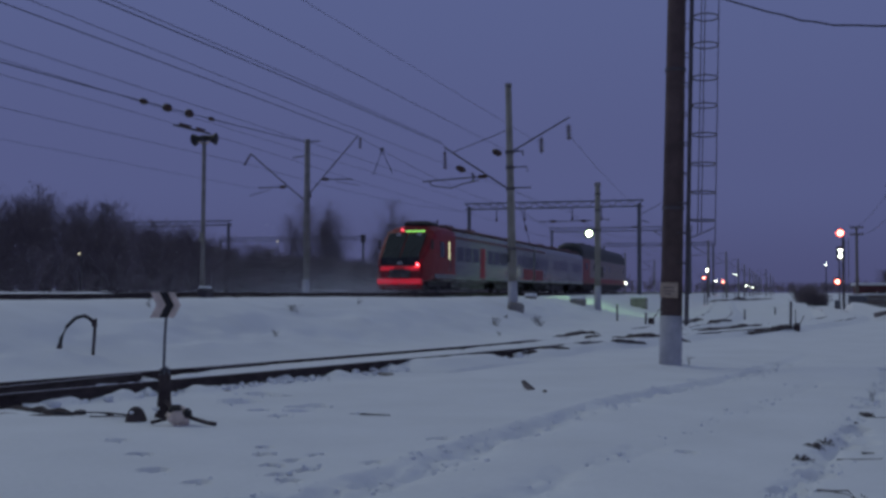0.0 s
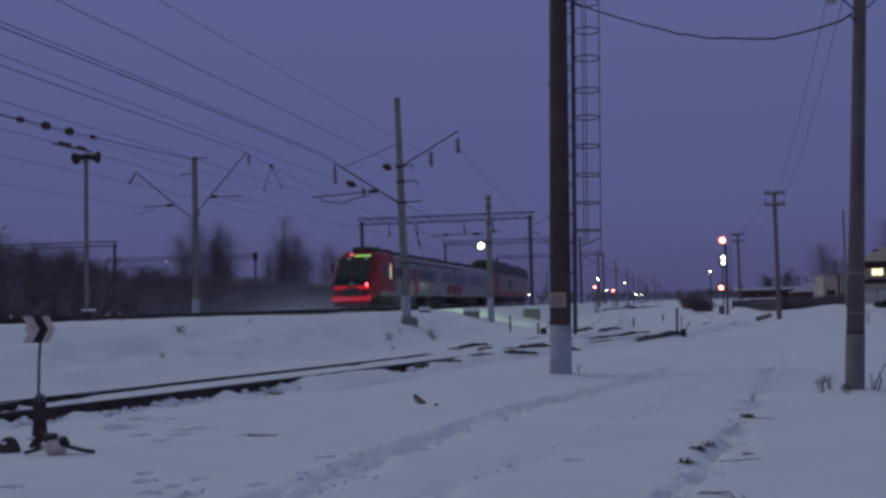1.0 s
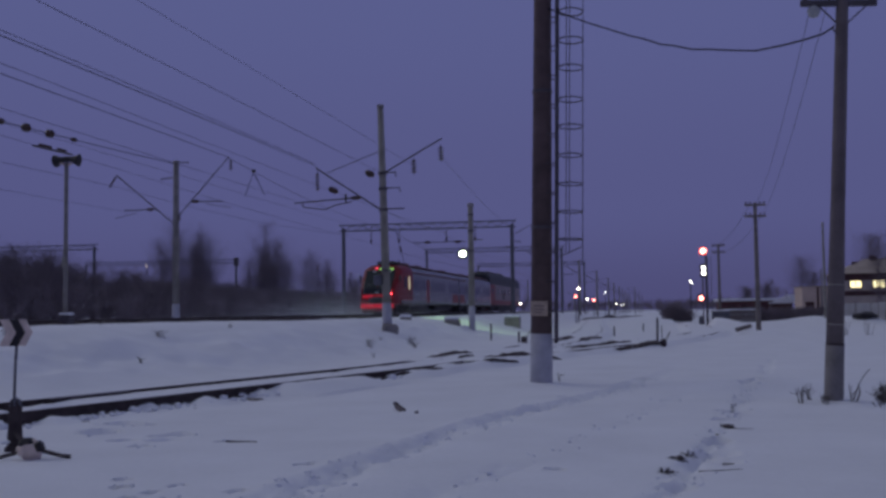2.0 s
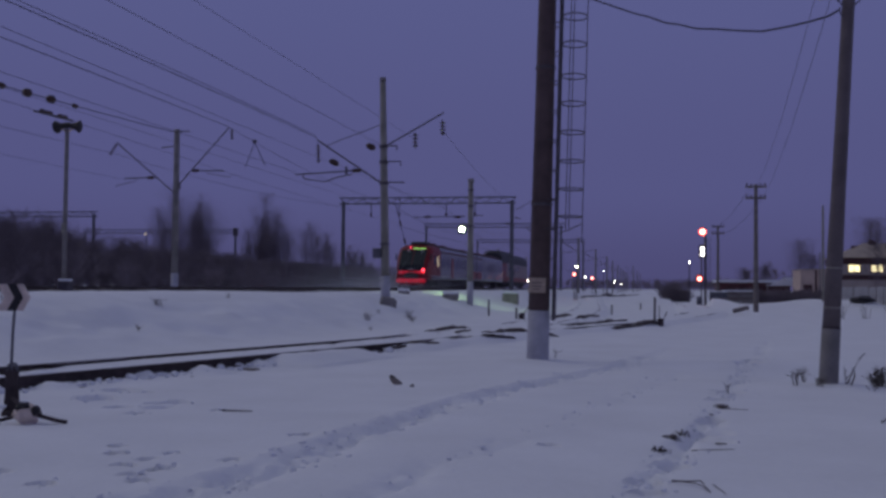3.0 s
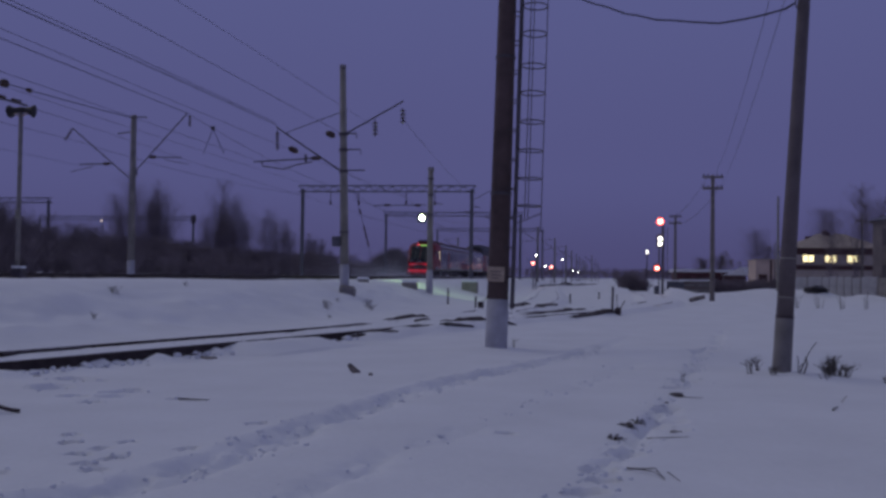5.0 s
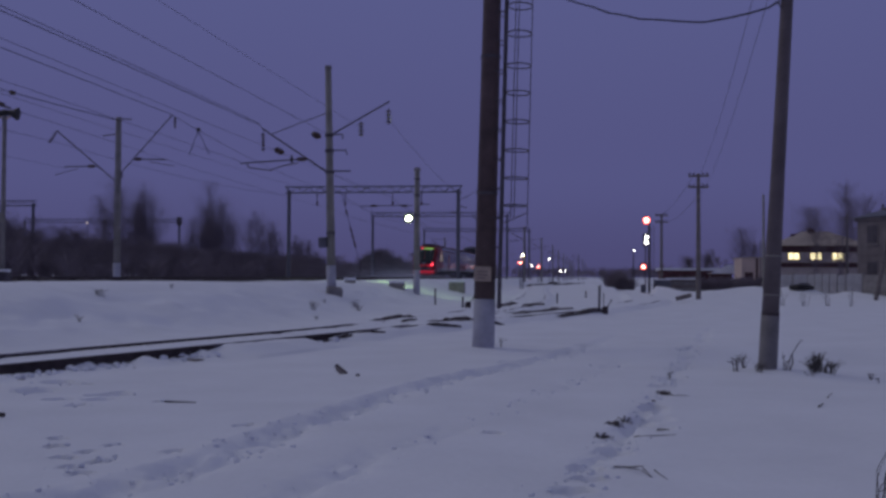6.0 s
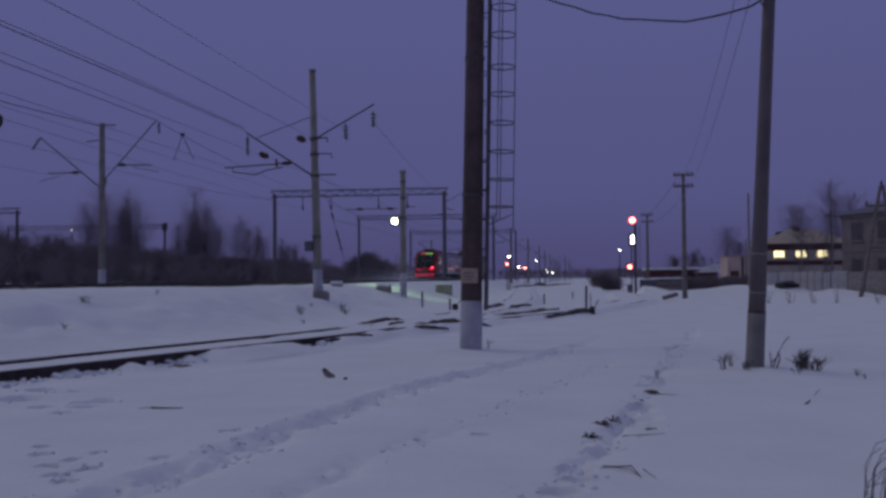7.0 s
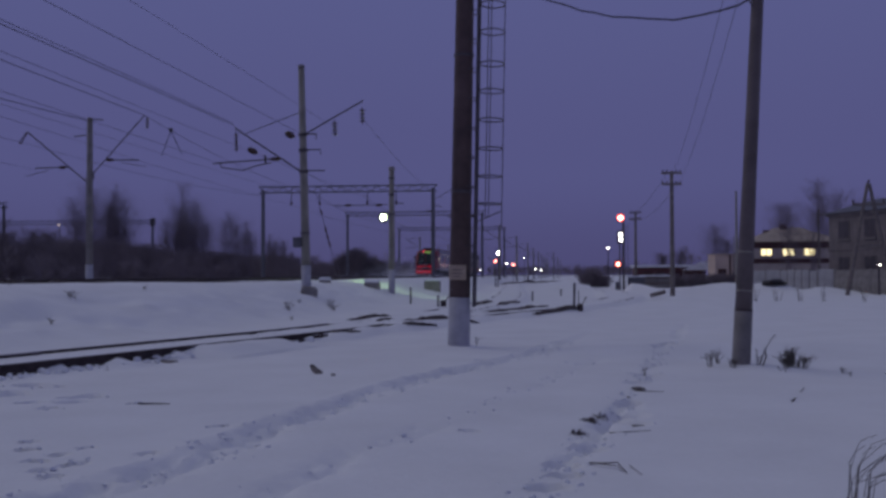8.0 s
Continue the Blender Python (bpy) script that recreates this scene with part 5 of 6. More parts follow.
def telegraph_pole(x, y, h, arms, label, shaft="wood", r=0.16):
    t = thing("telegraph_pole", pose(x, y, gz(x, y)), label, "pole", "telegraph poles")
    part("shaft", bar([(0, 0, -0.4), (0, 0, h)], r, 10, r * 0.65), M[shaft], t)
    for z in arms:
        part("crossarm", boxes((-0.6, -0.06, z - 0.06, 0.6, 0.06, z + 0.06), bevel=0.015), M["wood"], t)
        for px in (-0.52, -0.28, 0.28, 0.52):
            part("insulator", lathe([(0.015, 0.05), (0.04, 0.1), (0.045, 0.16), (0.02, 0.2)], 8), M["porcelain"], t, m=pose(px, 0, z))
    return t


telegraph_pole(6.5, 64.2, 7.75, (7.62, 6.95), "grey wooden telegraph pole with two crossarms")
telegraph_pole(7.05, 104.6, 7.7, (7.55, 6.9), "distant wooden telegraph pole with two crossarms")
telegraph_pole(14.4, 90, 7.9, (), "slim pale post behind the utility pole", "concrete", 0.13)
telegraph_pole(17.3, 110, 5.3, (), "short slim post beside the annex", "concrete_old", 0.1)
telegraph_pole(26.2, 112, 8.2, (7.6,), "wooden pole beside the house")


def a_frame_pole():
    x, y = 20.9, 75.0
    t = thing("a_frame_pole", pose(x, y, gz(x, y)), "wooden A-frame power pole with slanting legs", "pole")
    part("leg", bar([(-1.55, 0, -0.3), (-0.06, 0, 7.7)], 0.15, 10, 0.11), M["wood"], t)
    part("leg", bar([(1.65, 0, -0.3), (0.06, 0, 7.7)], 0.15, 10, 0.11), M["wood"], t)
    part("crossarm", boxes((-1.1, -0.07, 6.2, 1.1, 0.07, 6.36), bevel=0.02), M["wood"], t)
    part("tie", boxes((-0.8, -0.06, 3.3, 0.85, 0.06, 3.45), bevel=0.02), M["wood"], t)
    for px in (-1.0, 1.0):
        part("insulator", lathe([(0.02, 6.36), (0.07, 6.42), (0.07, 6.55), (0.03, 6.6)], 8), M["porcelain"], t, m=pose(px, 0, 0))
    part("insulator", lathe([(0.02, 7.7), (0.08, 7.78), (0.08, 7.9), (0.03, 7.98)], 8), M["porcelain"], t)


a_frame_pole()


def distant_lamp(x, y, z, r, red=False, base=0.0, flood=False):
    t = thing("signal_light" if red else "street_lamp", pose(x, y, base), "distant red signal light on a dark post" if red else "distant white lamp on a dark post", "signal" if red else "lamp", "distant lights")
    part("post", bar([(0, 0.2, 0), (0, 0.2, z - base)], 0.08, 6, 0.06), M["steel_dark"], t)
    # on red lights this outer body imitates the halo round the core
    part("lamp", lathe([(r * 0.2, -r), (r * 0.8, -r * 0.6), (r, 0), (r * 0.8, r * 0.6), (r * 0.2, r)], 12), M["red_lamp_halo" if red else "dim_lamp" if red is None else "flood_lamp" if flood else "small_lamp"], t, "glowing lamp", pose(0, 0, z - base))
    if red:
        part("lamp_core", lathe([(0.02, -r * 1.15), (r * 0.4, -r * 1.1), (r * 0.58, -r * 0.8)], 12, "y"), M["lamp_core"], t, "bright lamp centre", pose(0, 0, z - base))


for row in ((-8.1, 125, 3.15, .18, True), (-7.85, 126, 4.1, .065, False, 0.0, True), (-11.9, 220, 3.8, .14), (-10.5, 220, 3.6, .28, True), (-8.9, 240, 5.5, .12), (-8.9, 330, 3.4, .18),
            (-8.2, 380, 3.3, .16), (5.0, 120, 4.5, .085), (22.0, 76.5, 2.1, .06), (-65.4, 130, 8.2, .11, None), (-40.6, 54.0, 3.69, .06, None)):
    distant_lamp(*row)


# ---- houses, fence and sheds at the yard's edge ----
def hip_roof(bm, x0, x1, y0, y1, z0, z1, run):
    v = [bm.verts.new(p) for p in ((x0, y0, z0), (x1, y0, z0), (x1, y1, z0), (x0, y1, z0), (x0 + run, (y0 + y1) / 2, z1), (x1 - run, (y0 + y1) / 2, z1))]
    for f in ((0, 1, 5, 4), (1, 2, 5), (2, 3, 4, 5), (3, 0, 4), (3, 2, 1, 0)):
        bm.faces.new([v[i] for i in f])
    return bm


def station_house():
    t = thing("station_house", pose(0, 117, 0), "pale plastered house with brown bands and lit windows", "house", kind="")
    x0, x1 = 20.3, 29.6
    part("wall", boxes((x0, 0, -0.3, x1, 8, 2.66)), M["plaster"], t)
    part("upper_wall", boxes((x0, 0.02, 3.16, x1, 8, 4.3)), M["plaster"], t)
    part("lower_band", boxes((x0 - 0.05, -0.06, 2.66, x1 + 0.05, 8.05, 3.16)), M["brown_board"], t, "dark brown board band")
    part("upper_band", boxes((x0 - 0.05, -0.06, 4.3, x1 + 0.05, 8.05, 5.0)), M["brown_board"], t, "dark brown eaves band")
    part("roof", hip_roof(bmesh.new(), x0 - 0.3, x1 + 0.3, -0.3, 8.3, 5.0, 6.7, 3.6), M["sheet_roof"], t, "pale sheet metal hipped roof")
    for k, xc in enumerate((21.85, 24.15, 26.4)):
        wdw = part("window", boxes((xc - 0.62, -0.05, 3.44, xc + 0.62, 0.02, 4.28)), M["brown_board"], t, "lit window in a dark frame")
        for s in (-1, 1):
            part("pane", boxes((xc + s * 0.29 - 0.25, -0.07, 3.52, xc + s * 0.29 + 0.25, -0.045, 4.2)), M["lit_window"], wdw)
    for xc, z in ((22.6, 6.1), (24.4, 6.7)):
        part("chimney", boxes((xc - 0.35, 3.4, z - 1.0, xc + 0.35, 4.1, z + 0.3)), M["brown_board"], t)
    a = thing("annex", pose(0, 119, 0), "low pale annex beside the station house, warm lamplight painted into its wall", "building")
    # the wall's warm tone stands in for lamplight falling on it
    part("wall", boxes((16.7, 0, -0.3, 20.2, 6, 3.7)), M["plaster_lamplit"], a)
    part("roof", boxes((16.6, -0.1, 3.7, 20.25, 6.1, 3.78), bevel=0.02), M["sheet_roof"], a)
    part("pilaster", boxes((18.2, -0.06, -0.3, 18.4, 0.02, 3.7)), M["brown_board"], a)
    part("door", boxes((17.0, -0.05, 0, 17.9, 0.02, 2.1)), M["brown_board"], a)


station_house()


def grey_block():
    t = thing("brick_building", pose(22.35, 92.0, 0.35, 0, 0, -69), "two-storey grey brick building with dark windows", "building")
    L = 30
    part("wall", boxes((0, 0, -0.8, L, 10, 6.2)), M["brick"], t)
    bm = bmesh.new()
    vs = [bm.verts.new(p) for p in ((-0.4, -0.4, 6.2), (L, -0.4, 6.2), (L, 10.4, 6.2), (-0.4, 10.4, 6.2), (-0.4, 5, 7.6), (L, 5, 7.6))]
    for f in ((0, 1, 5, 4), (2, 3, 4, 5), (3, 0, 4), (1, 2, 5), (3, 2, 1, 0)):
        bm.faces.new([vs[i] for i in f])
    part("roof", bm, M["galv"], t)
    part("string_course", boxes((-0.05, -0.08, 3.1, L, -0.002, 3.3)), M["brick"], t)
    part("cornice", boxes((-0.2, -0.2, 5.95, L, -0.002, 6.18)), M["brick"], t)
    for k in range(8):
        for z in (1.0, 4.0):
            xx = 1.3 + 3.4 * k
            wdw = part("window", boxes((xx, -0.05, z, xx + 1.5, 0.04, z + 1.6)), M["brick"], t)
            # panes kept pale against the wall, with the haze put into their colour
            part("pane", boxes((xx + 0.08, -0.065, z + 0.08, xx + 0.71, -0.04, z + 1.52)), M["glass_hazed"], wdw)
            part("pane", boxes((xx + 0.79, -0.065, z + 0.08, xx + 1.42, -0.04, z + 1.52)), M["glass_hazed"], wdw)
            part("sill", boxes((xx - 0.06, -0.14, z - 0.08, xx + 1.56, 0.0, z)), M["concrete_old"], wdw)


grey_block()


def panel_fence():
    t = thing("concrete_fence", pose(0, 0, 0), "fence of pale weathered concrete panels half sunk in snow", "fence")
    pts = [(16.8, 104), (19.6, 98), (20.3, 87), (22.9, 77), (24.2, 72)]
    for (ax, ay), (bx, by) in zip(pts, pts[1:]):
        n = max(1, round(math.hypot(bx - ax, by - ay) / 2.4))
        for k in range(n):
            px, py = ax + (bx - ax) * k / n, ay + (by - ay) * k / n
            w = math.hypot(bx - ax, by - ay) / n
            m = pose(px, py, -0.3, random.uniform(-1, 1), 0, math.degrees(math.atan2(by - ay, bx - ax)))
            part("panel", boxes((0.06, -0.05, 0, w - 0.06, 0.05, 2.1 + random.uniform(-.06, .06)), (0.25, -0.08, 0.6, w - 0.25, -0.05, 1.8), bevel=0.015), M["panel_grey" if py > 86 else "concrete_old"], t, m=m)
            part("post", boxes((-0.07, -0.09, 0, 0.07, 0.09, 2.2), bevel=0.015), M["concrete_old"], t, m=m)


panel_fence()


def long_shed():
    t = thing("long_shed", pose(0, 130, 0), "long low dull red shed with a snowy roof", "shed")
    part("wall", boxes((8.8, 0, -0.2, 15.6, 7, 2.35)), M["red_wall"], t)
    part("roof", boxes((8.5, -0.4, 2.35, 15.9, 7.4, 2.65), bevel=0.08), M["roof_snow"], t, "snow on the shed roof")
    for xx in (9.6, 11.2, 12.8):
        part("shed_door", boxes((xx, -0.05, 0, xx + 1.0, 0.02, 1.9)), M["brown_board"], t)
    g = thing("gabled_shed", pose(15.9, 127, 0), "small dark gabled shed with one snowy roof slope", "shed")
    part("wall", boxes((-1.6, 0, -0.2, 0.8, 4, 2.0)), M["brown_board"], g)
    bm = bmesh.new()
    vs = [bm.verts.new(p) for p in ((-1.8, -0.3, 2.0), (1.0, -0.3, 2.0), (0.2, -0.3, 3.0), (-1.8, 4, 2.0), (3.6, 4, 2.0), (2.6, 4, 3.0))]
    for f in ((0, 1, 2), (1, 4, 5, 2), (0, 2, 5, 3), (3, 5, 4), (0, 3, 4, 1)):
        bm.faces.new([vs[i] for i in f])
    part("roof", bm, M["roof_snow"], g)
    part("window", boxes((-0.5, -0.05, 0.9, -0.1, 0.02, 1.4)), M["glass_dark"], g)
    s = thing("loading_stack", pose(8.2, 101, gz(8.2, 101)), "stack of grey timber and concrete beams under snow", "stack")
    for k in range(5):
        part("beam", boxes((-2.2 + 0.3 * k, -0.8, 0.25 * k, 2.4 - 0.15 * k, 0.8, 0.25 * k + 0.2), bevel=0.03), M["concrete_old"] if k % 2 else M["wood"], s)
    part("snow_or_glint", boxes((-1.0, -0.75, 1.22, 1.7, 0.75, 1.36), bevel=0.06), M["snowcap"], s)
    c = thing("signal_cabinet", pose(5.9, 96.5, gz(5.9, 96.5)), "grey relay cabinet beside the signal", "cabinet")
    part("body", boxes((-0.1, -0.5, 0, 1.4, 0.5, 1.2), bevel=0.04), M["galv"], c)
    part("snow_or_glint", boxes((-0.1, -0.5, 1.2, 1.4, 0.5, 1.32), bevel=0.05), M["snowcap"], c)


long_shed()


def tarp_heap():
    t = thing("tarp_heap", pose(17.0, 88.0, gz(17.0, 88.0)), "dark tarpaulin-covered heap on a snow mound", "heap")
    part("cover", lump(0.95, 0.35, 0.32, 9), M["sign_black"], t)


tarp_heap()


# ---- point lever with its target sign ----
def chevron(bm, x0, x1, y, z0, z1, tip, d):
    """A chevron plate pointing to +x between z0 and z1."""
    zm = (z0 + z1) / 2
    front = [(x0, z0), (x1, z0), (x1 + tip, zm), (x1, z1), (x0, z1), (x0 + tip, zm)]
    a = [bm.verts.new((x, y, z)) for x, z in front]
    b = [bm.verts.new((x, y + d, z)) for x, z in front]
    bm.faces.new((a[0], a[1], a[2], a[5]))
    bm.faces.new((a[5], a[2], a[3], a[4]))
    bm.faces.new((b[5], b[2], b[1], b[0]))
    bm.faces.new((b[4], b[3], b[2], b[5]))
    for k in range(6):
        bm.faces.new((a[(k + 1) % 6], a[k], b[k], b[(k + 1) % 6]))
    return bm


def point_lever():
    x, y = -7.0, 10.75
    t = thing("point_lever", pose(x, y, gz(x, y), 0, 0, 33), "hand point lever with an arrow target plate", "point lever")
    part("target_post", bar([(0, 0, 0.25), (-0.012, 0, 0.6), (-0.005, 0, 0.95), (0.02, 0, 1.42)], 0.016, 8), M["galv"], t)
    part("target_plate", chevron(bmesh.new(), -0.18, 0.10, -0.02, 1.175, 1.475, 0.075, 0.02), M["sign_white"], t, "pale chevron plate with a black bar")
    part("target_bar", chevron(bmesh.new(), -0.075, 0.02, -0.026, 1.175, 1.475, 0.075, 0.004), M["sign_black"], t, "black chevron stripe")
    for s in (-1, 1):
        part("stand", bar([(s * 0.05, 0, -0.1), (s * 0.05, 0, 0.16), (s * 0.04, 0, 0.34), (s * 0.05, 0, 0.5)], 0.036, 8, 0.024), M["rust"], t, "dark cast stand leg")
    part("hoop", bar([(-0.055, 0, 0.5), (-0.04, 0, 0.56), (0, 0, 0.585), (0.04, 0, 0.56), (0.055, 0, 0.5)], 0.02, 8), M["galv"], t, "grey iron hoop")
    part("core", lathe([(0.06, -0.1), (0.065, 0.1), (0.045, 0.2), (0.05, 0.34), (0.03, 0.5)], 10), M["rust"], t)
    part("snow_or_glint", lump(0.07, 0.4, 0.5, 61), M["snowcap"], t, "clump of snow", pose(0.13, -0.08, 0.13))
    part("snow_or_glint", lump(0.05, 0.4, 0.5, 62), M["snowcap"], t, "clump of snow", pose(-0.1, -0.09, 0.11))
    part("foot", boxes((-0.11, -0.1, -0.1, 0.13, 0.1, 0.06), bevel=0.03), M["rust"], t)
    part("lever", bar([(0.0, -0.06, 0.2), (0.1, -0.25, 0.12), (0.3, -0.38, 0.05)], 0.025, 8), M["rust"], t)
    part("rod", bar([(-0.25, -0.2, 0.03), (-0.6, 0.05, 0.02), (-0.85, 0.25, 0.0)], 0.008, 6), M["rust"], t)
    w = thing("lever_weight", pose(-6.40, 10.1, gz(-6.40, 10.1), 0, 0, 20), "chipped white and black counterweight on an iron handle", "counterweight")
    part("weight", lump(0.125, 0.55, 0.85, 71), M["sign_white"], w, "chipped white painted iron weight", pose(0, 0, 0.09, 0, 20, 0))
    part("band", boxes((-0.11, -0.1, 0.13, 0.04, 0.09, 0.22), (0.05, -0.11, 0.08, 0.14, 0.05, 0.19), bevel=0.035), M["sign_black"], w)
    part("handle", bar([(0.1, 0, 0.09), (0.33, -0.05, 0.03), (0.42, -0.06, 0.02)], 0.022, 8), M["rust"], w)
    part("handle", bar([(-0.1, -0.02, 0.08), (-0.3, -0.02, 0.03)], 0.02, 8), M["rust"], w)
    c = thing("bearing_cover", pose(-7.05, 10.25, gz(-7.05, 10.25)), "dark domed cover half sunk in snow", "cover")
    part("dome", lathe([(0.125, -0.08), (0.12, 0.03), (0.1, 0.09), (0.07, 0.14), (0.03, 0.165)], 14), M["rust"], c)
    # small white lump on the front shoulder imitates the dome's highlight
    part("snow_or_glint", lump(0.03, 0.4, 0.6, 63), M["snowcap"], c, "", pose(0.0, -0.085, 0.11))
    k = thing("pull_cable", pose(0, 0, 0), "black pull wire lying on the snow", "cable")
    pts = [(-7.2, 10.3), (-7.5, 10.35), (-7.9, 10.55), (-8.3, 10.45), (-8.6, 10.7)]
    part("wire", bar([(a, b, gz(a, b) + 0.05 + 0.02 * math.sin(4 * a)) for a, b in pts], 0.010, 6), M["wire"], k)
    for a, b, r in ((-8.12, 10.66, .08), (-8.22, 10.85, .05), (-7.72, 10.7, .045)):
        g = thing("debris", pose(a, b, gz(a, b)), "dark lump of iron scrap on the snow", "debris", "iron scraps")
        part("lump", lump(r, 0.5, 0.8, a), M["rust"], g)


point_lever()


def place_on(px, py, pz):
    return pose(px, py, gz(px, py) + pz)


# ---- bent rod on the bank ----
def bent_rod(x, y):
    t = thing("bent_rod", pose(x, y, gz(x, y) + 0.03, 0, 0, 33), "dark bent hose end sticking out of the bank", "rod")
    part("hook", bar([(-0.55, 0, 0.12), (-0.52, 0, 0.3), (-0.42, 0, 0.52), (-0.26, 0, 0.68), (-0.1, 0, 0.72), (0.02, 0, 0.64), (0.08, 0, 0.57)], 0.034, 8), M["sign_black"], t)
    part("stub", bar([(0.06, 0, -0.15), (0.10, 0, 0.66)], 0.03, 8), M["rust"], t)
    part("joint", boxes((0.03, -0.05, 0.5, 0.13, 0.05, 0.64), bevel=0.02), M["rust"], t)
    part("end_cap", bar([(-0.57, 0, 0.06), (-0.54, 0, 0.16)], 0.048, 8), M["rust"], t)


bent_rod(-12.78, 17.2)


# ---- small things between the tracks and along the path ----
def stone(x, y, r, seed, label="dark stone poking out of the snow"):
    t = thing("stone", pose(x, y, gz(x, y) + r * 0.25, 0, 0, seed * 40), label, "stone", "stones in the snow")
    part("rock", lump(r, 0.55, 0.75, seed), M["stone"], t)


for k, (x, y, r) in enumerate(((0.97, 13.8, .05), (0.3, 11.2, .04), (0.16, 10.3, .03), (0.8, 13.05, .03))):
    stone(x, y, r, k + 1)


def grass_clump(x, y, seed):
    r = random.Random(seed)
    t = thing("grass_clump", place_on(x, y, -0.05), "matted dry grass clump kicked up on the trail", "plant", "grass clumps")
    for k in range(16):
        a, s = r.uniform(0, math.tau), r.uniform(0.04, 0.12)
        part("blade", bar([(0, 0, 0), (math.cos(a) * s * 0.6, math.sin(a) * s * 0.6, r.uniform(0.05, 0.11)), (math.cos(a) * s, math.sin(a) * s, r.uniform(0.02, 0.08))], 0.006, 4, 0.003), M["stalk"], t)


for k, (x, y) in enumerate(((0.94, 13.9), (0.99, 13.7), (0.28, 11.15), (0.4, 11.4), (0.13, 10.2), (0.2, 10.35), (1.98, 21.0))):
    grass_clump(x, y, k)


def scrap(x, y):
    t = thing("wood_scrap", pose(x, y, gz(x, y) + 0.05, 0, 32, -20), "short broken piece of dark wood on the snow", "debris")
    part("piece", boxes((-0.13, -0.03, -0.03, 0.11, 0.03, 0.03), bevel=0.012), M["stone"], t)
    part("splinter", boxes((-0.05, -0.09, -0.03, 0.1, -0.04, 0.03), bevel=0.01), M["wood"], t)


scrap(-3.75, 15.8)
stone(-3.42, 15.45, 0.035, 40)


def marker_stake():
    x, y = 0.42, 42.6
    t = thing("marker_stake", place_on(x, y, 0), "dark steel marker stake at the end of the rails", "stake")
    part("post", bar([(0, 0, -0.2), (0.02, 0, 1.05)], 0.045, 8), M["steel_dark"], t)
    part("stub", bar([(0.2, 0.1, -0.1), (0.18, 0.1, 0.75)], 0.02, 6), M["steel_dark"], t)
    part("block", boxes((0.12, 0.0, -0.1, 0.36, 0.22, 0.22), bevel=0.05), M["rust"], t)
    part("lever", bar([(0.3, 0.1, 0.1), (0.5, 0.1, 0.5)], 0.022, 6), M["rust"], t)
    for sx, sy, h in ((-8.05, 55.0, .85), (-5.98, 50.0, .55), (-1.8, 61, .6), (-0.2, 75, .5)):
        s = thing("short_post", place_on(sx, sy, 0), "short dark post standing in the snow", "post", "short posts")
        part("post", bar([(0, 0, -0.2), (0, 0, h)], 0.05, 8, 0.045), M["steel_dark"], s)
    s = thing("track_lever", place_on(-5.75, 50.2, 0), "small dark lever box beside the branch track", "lever")
    part("box", boxes((-0.14, -0.1, -0.1, 0.14, 0.1, 0.3), bevel=0.05), M["rust"], s)
    part("lever", bar([(0.05, 0, 0.2), (0.5, 0, 0.85)], 0.022, 6), M["rust"], s)


marker_stake()


def concrete_box(x, y, w, h, cap=True):
    t = thing("cable_box", place_on(x, y, 0), "weathered concrete cable box with a cap of snow", "box", "cable boxes")
    part("body", boxes((-w / 2, -0.4, -0.25, w / 2, 0.4, h), bevel=0.05), M["concrete"], t)
    part("snow_or_glint", boxes((-w / 2 - 0.03, -0.42, h, w / 2 + 0.03, 0.42, h + 0.16), bevel=0.07), M["snowcap"], t)


concrete_box(-9.65, 77.0, 1.15, 0.62)
concrete_box(-11.4, 62.0, 0.85, 0.25)
concrete_box(-12.9, 56.0, 0.5, 0.12)


def fallen_log():
    x, y = 5.6, 61.8
    t = thing("log", place_on(x, y, 0.1), "short grey log lying by the telegraph pole", "log")
    part("wood", bar([(-0.6, 0, 0.0), (0.25, 0.1, 0.22)], 0.13, 10, 0.12), M["wood"], t)


fallen_log()


def grass_tuft(x, y, h, n, spread, label, seed, thick=0.0045):
    r = random.Random(seed)
    t = thing("dry_plant", place_on(x, y, 0), label, "plant", "dry plants")
    for k in range(n):
        a, s = r.uniform(0, math.tau), spread * r.uniform(0.2, 1)
        hh = h * r.uniform(0.5, 1.0)
        bx, by = r.uniform(-1, 1) * spread * 0.35, r.uniform(-1, 1) * spread * 0.35
        tip = (bx + math.cos(a) * s, by + math.sin(a) * s, hh)
        mid = ((bx + tip[0]) / 2 - 0.02, (by + tip[1]) / 2, hh * 0.62)
        st = part("stem", bar([(bx, by, -0.05), mid, tip], thick, 4, thick * 0.5), M["stalk"], t)
        if k % 2 == 0:
            part("twig", bar([mid, (mid[0] + r.uniform(-.12, .12), mid[1], hh * r.uniform(.75, 1.0))], 0.006, 4, 0.003), M["stalk"], t)


WEED = "dry brown weed stalks sticking out of the snow"
for k, row in enumerate(((3.52, 16.9, .34, 50, .2), (3.66, 16.8, .22, 36, .24), (2.98, 16.6, .3, 4, .15), (3.45, 16.8, .18, 24, .2), (2.25, 16.6, .3, 12, .12), (2.42, 17.0, .26, 10, .12), (2.6, 16.45, .14, 16, .15),
                         (4.2, 16.4, .14, 6, .05), (4.75, 16.0, .12, 5, .08), (4.2, 16.0, .1, 3, .05), (1.2, 15.6, .2, 3, .06), (-1.75, 21.6, .22, 4, .06), (3.3, 16.3, .1, 5, .1))):
    grass_tuft(*row, WEED, k)
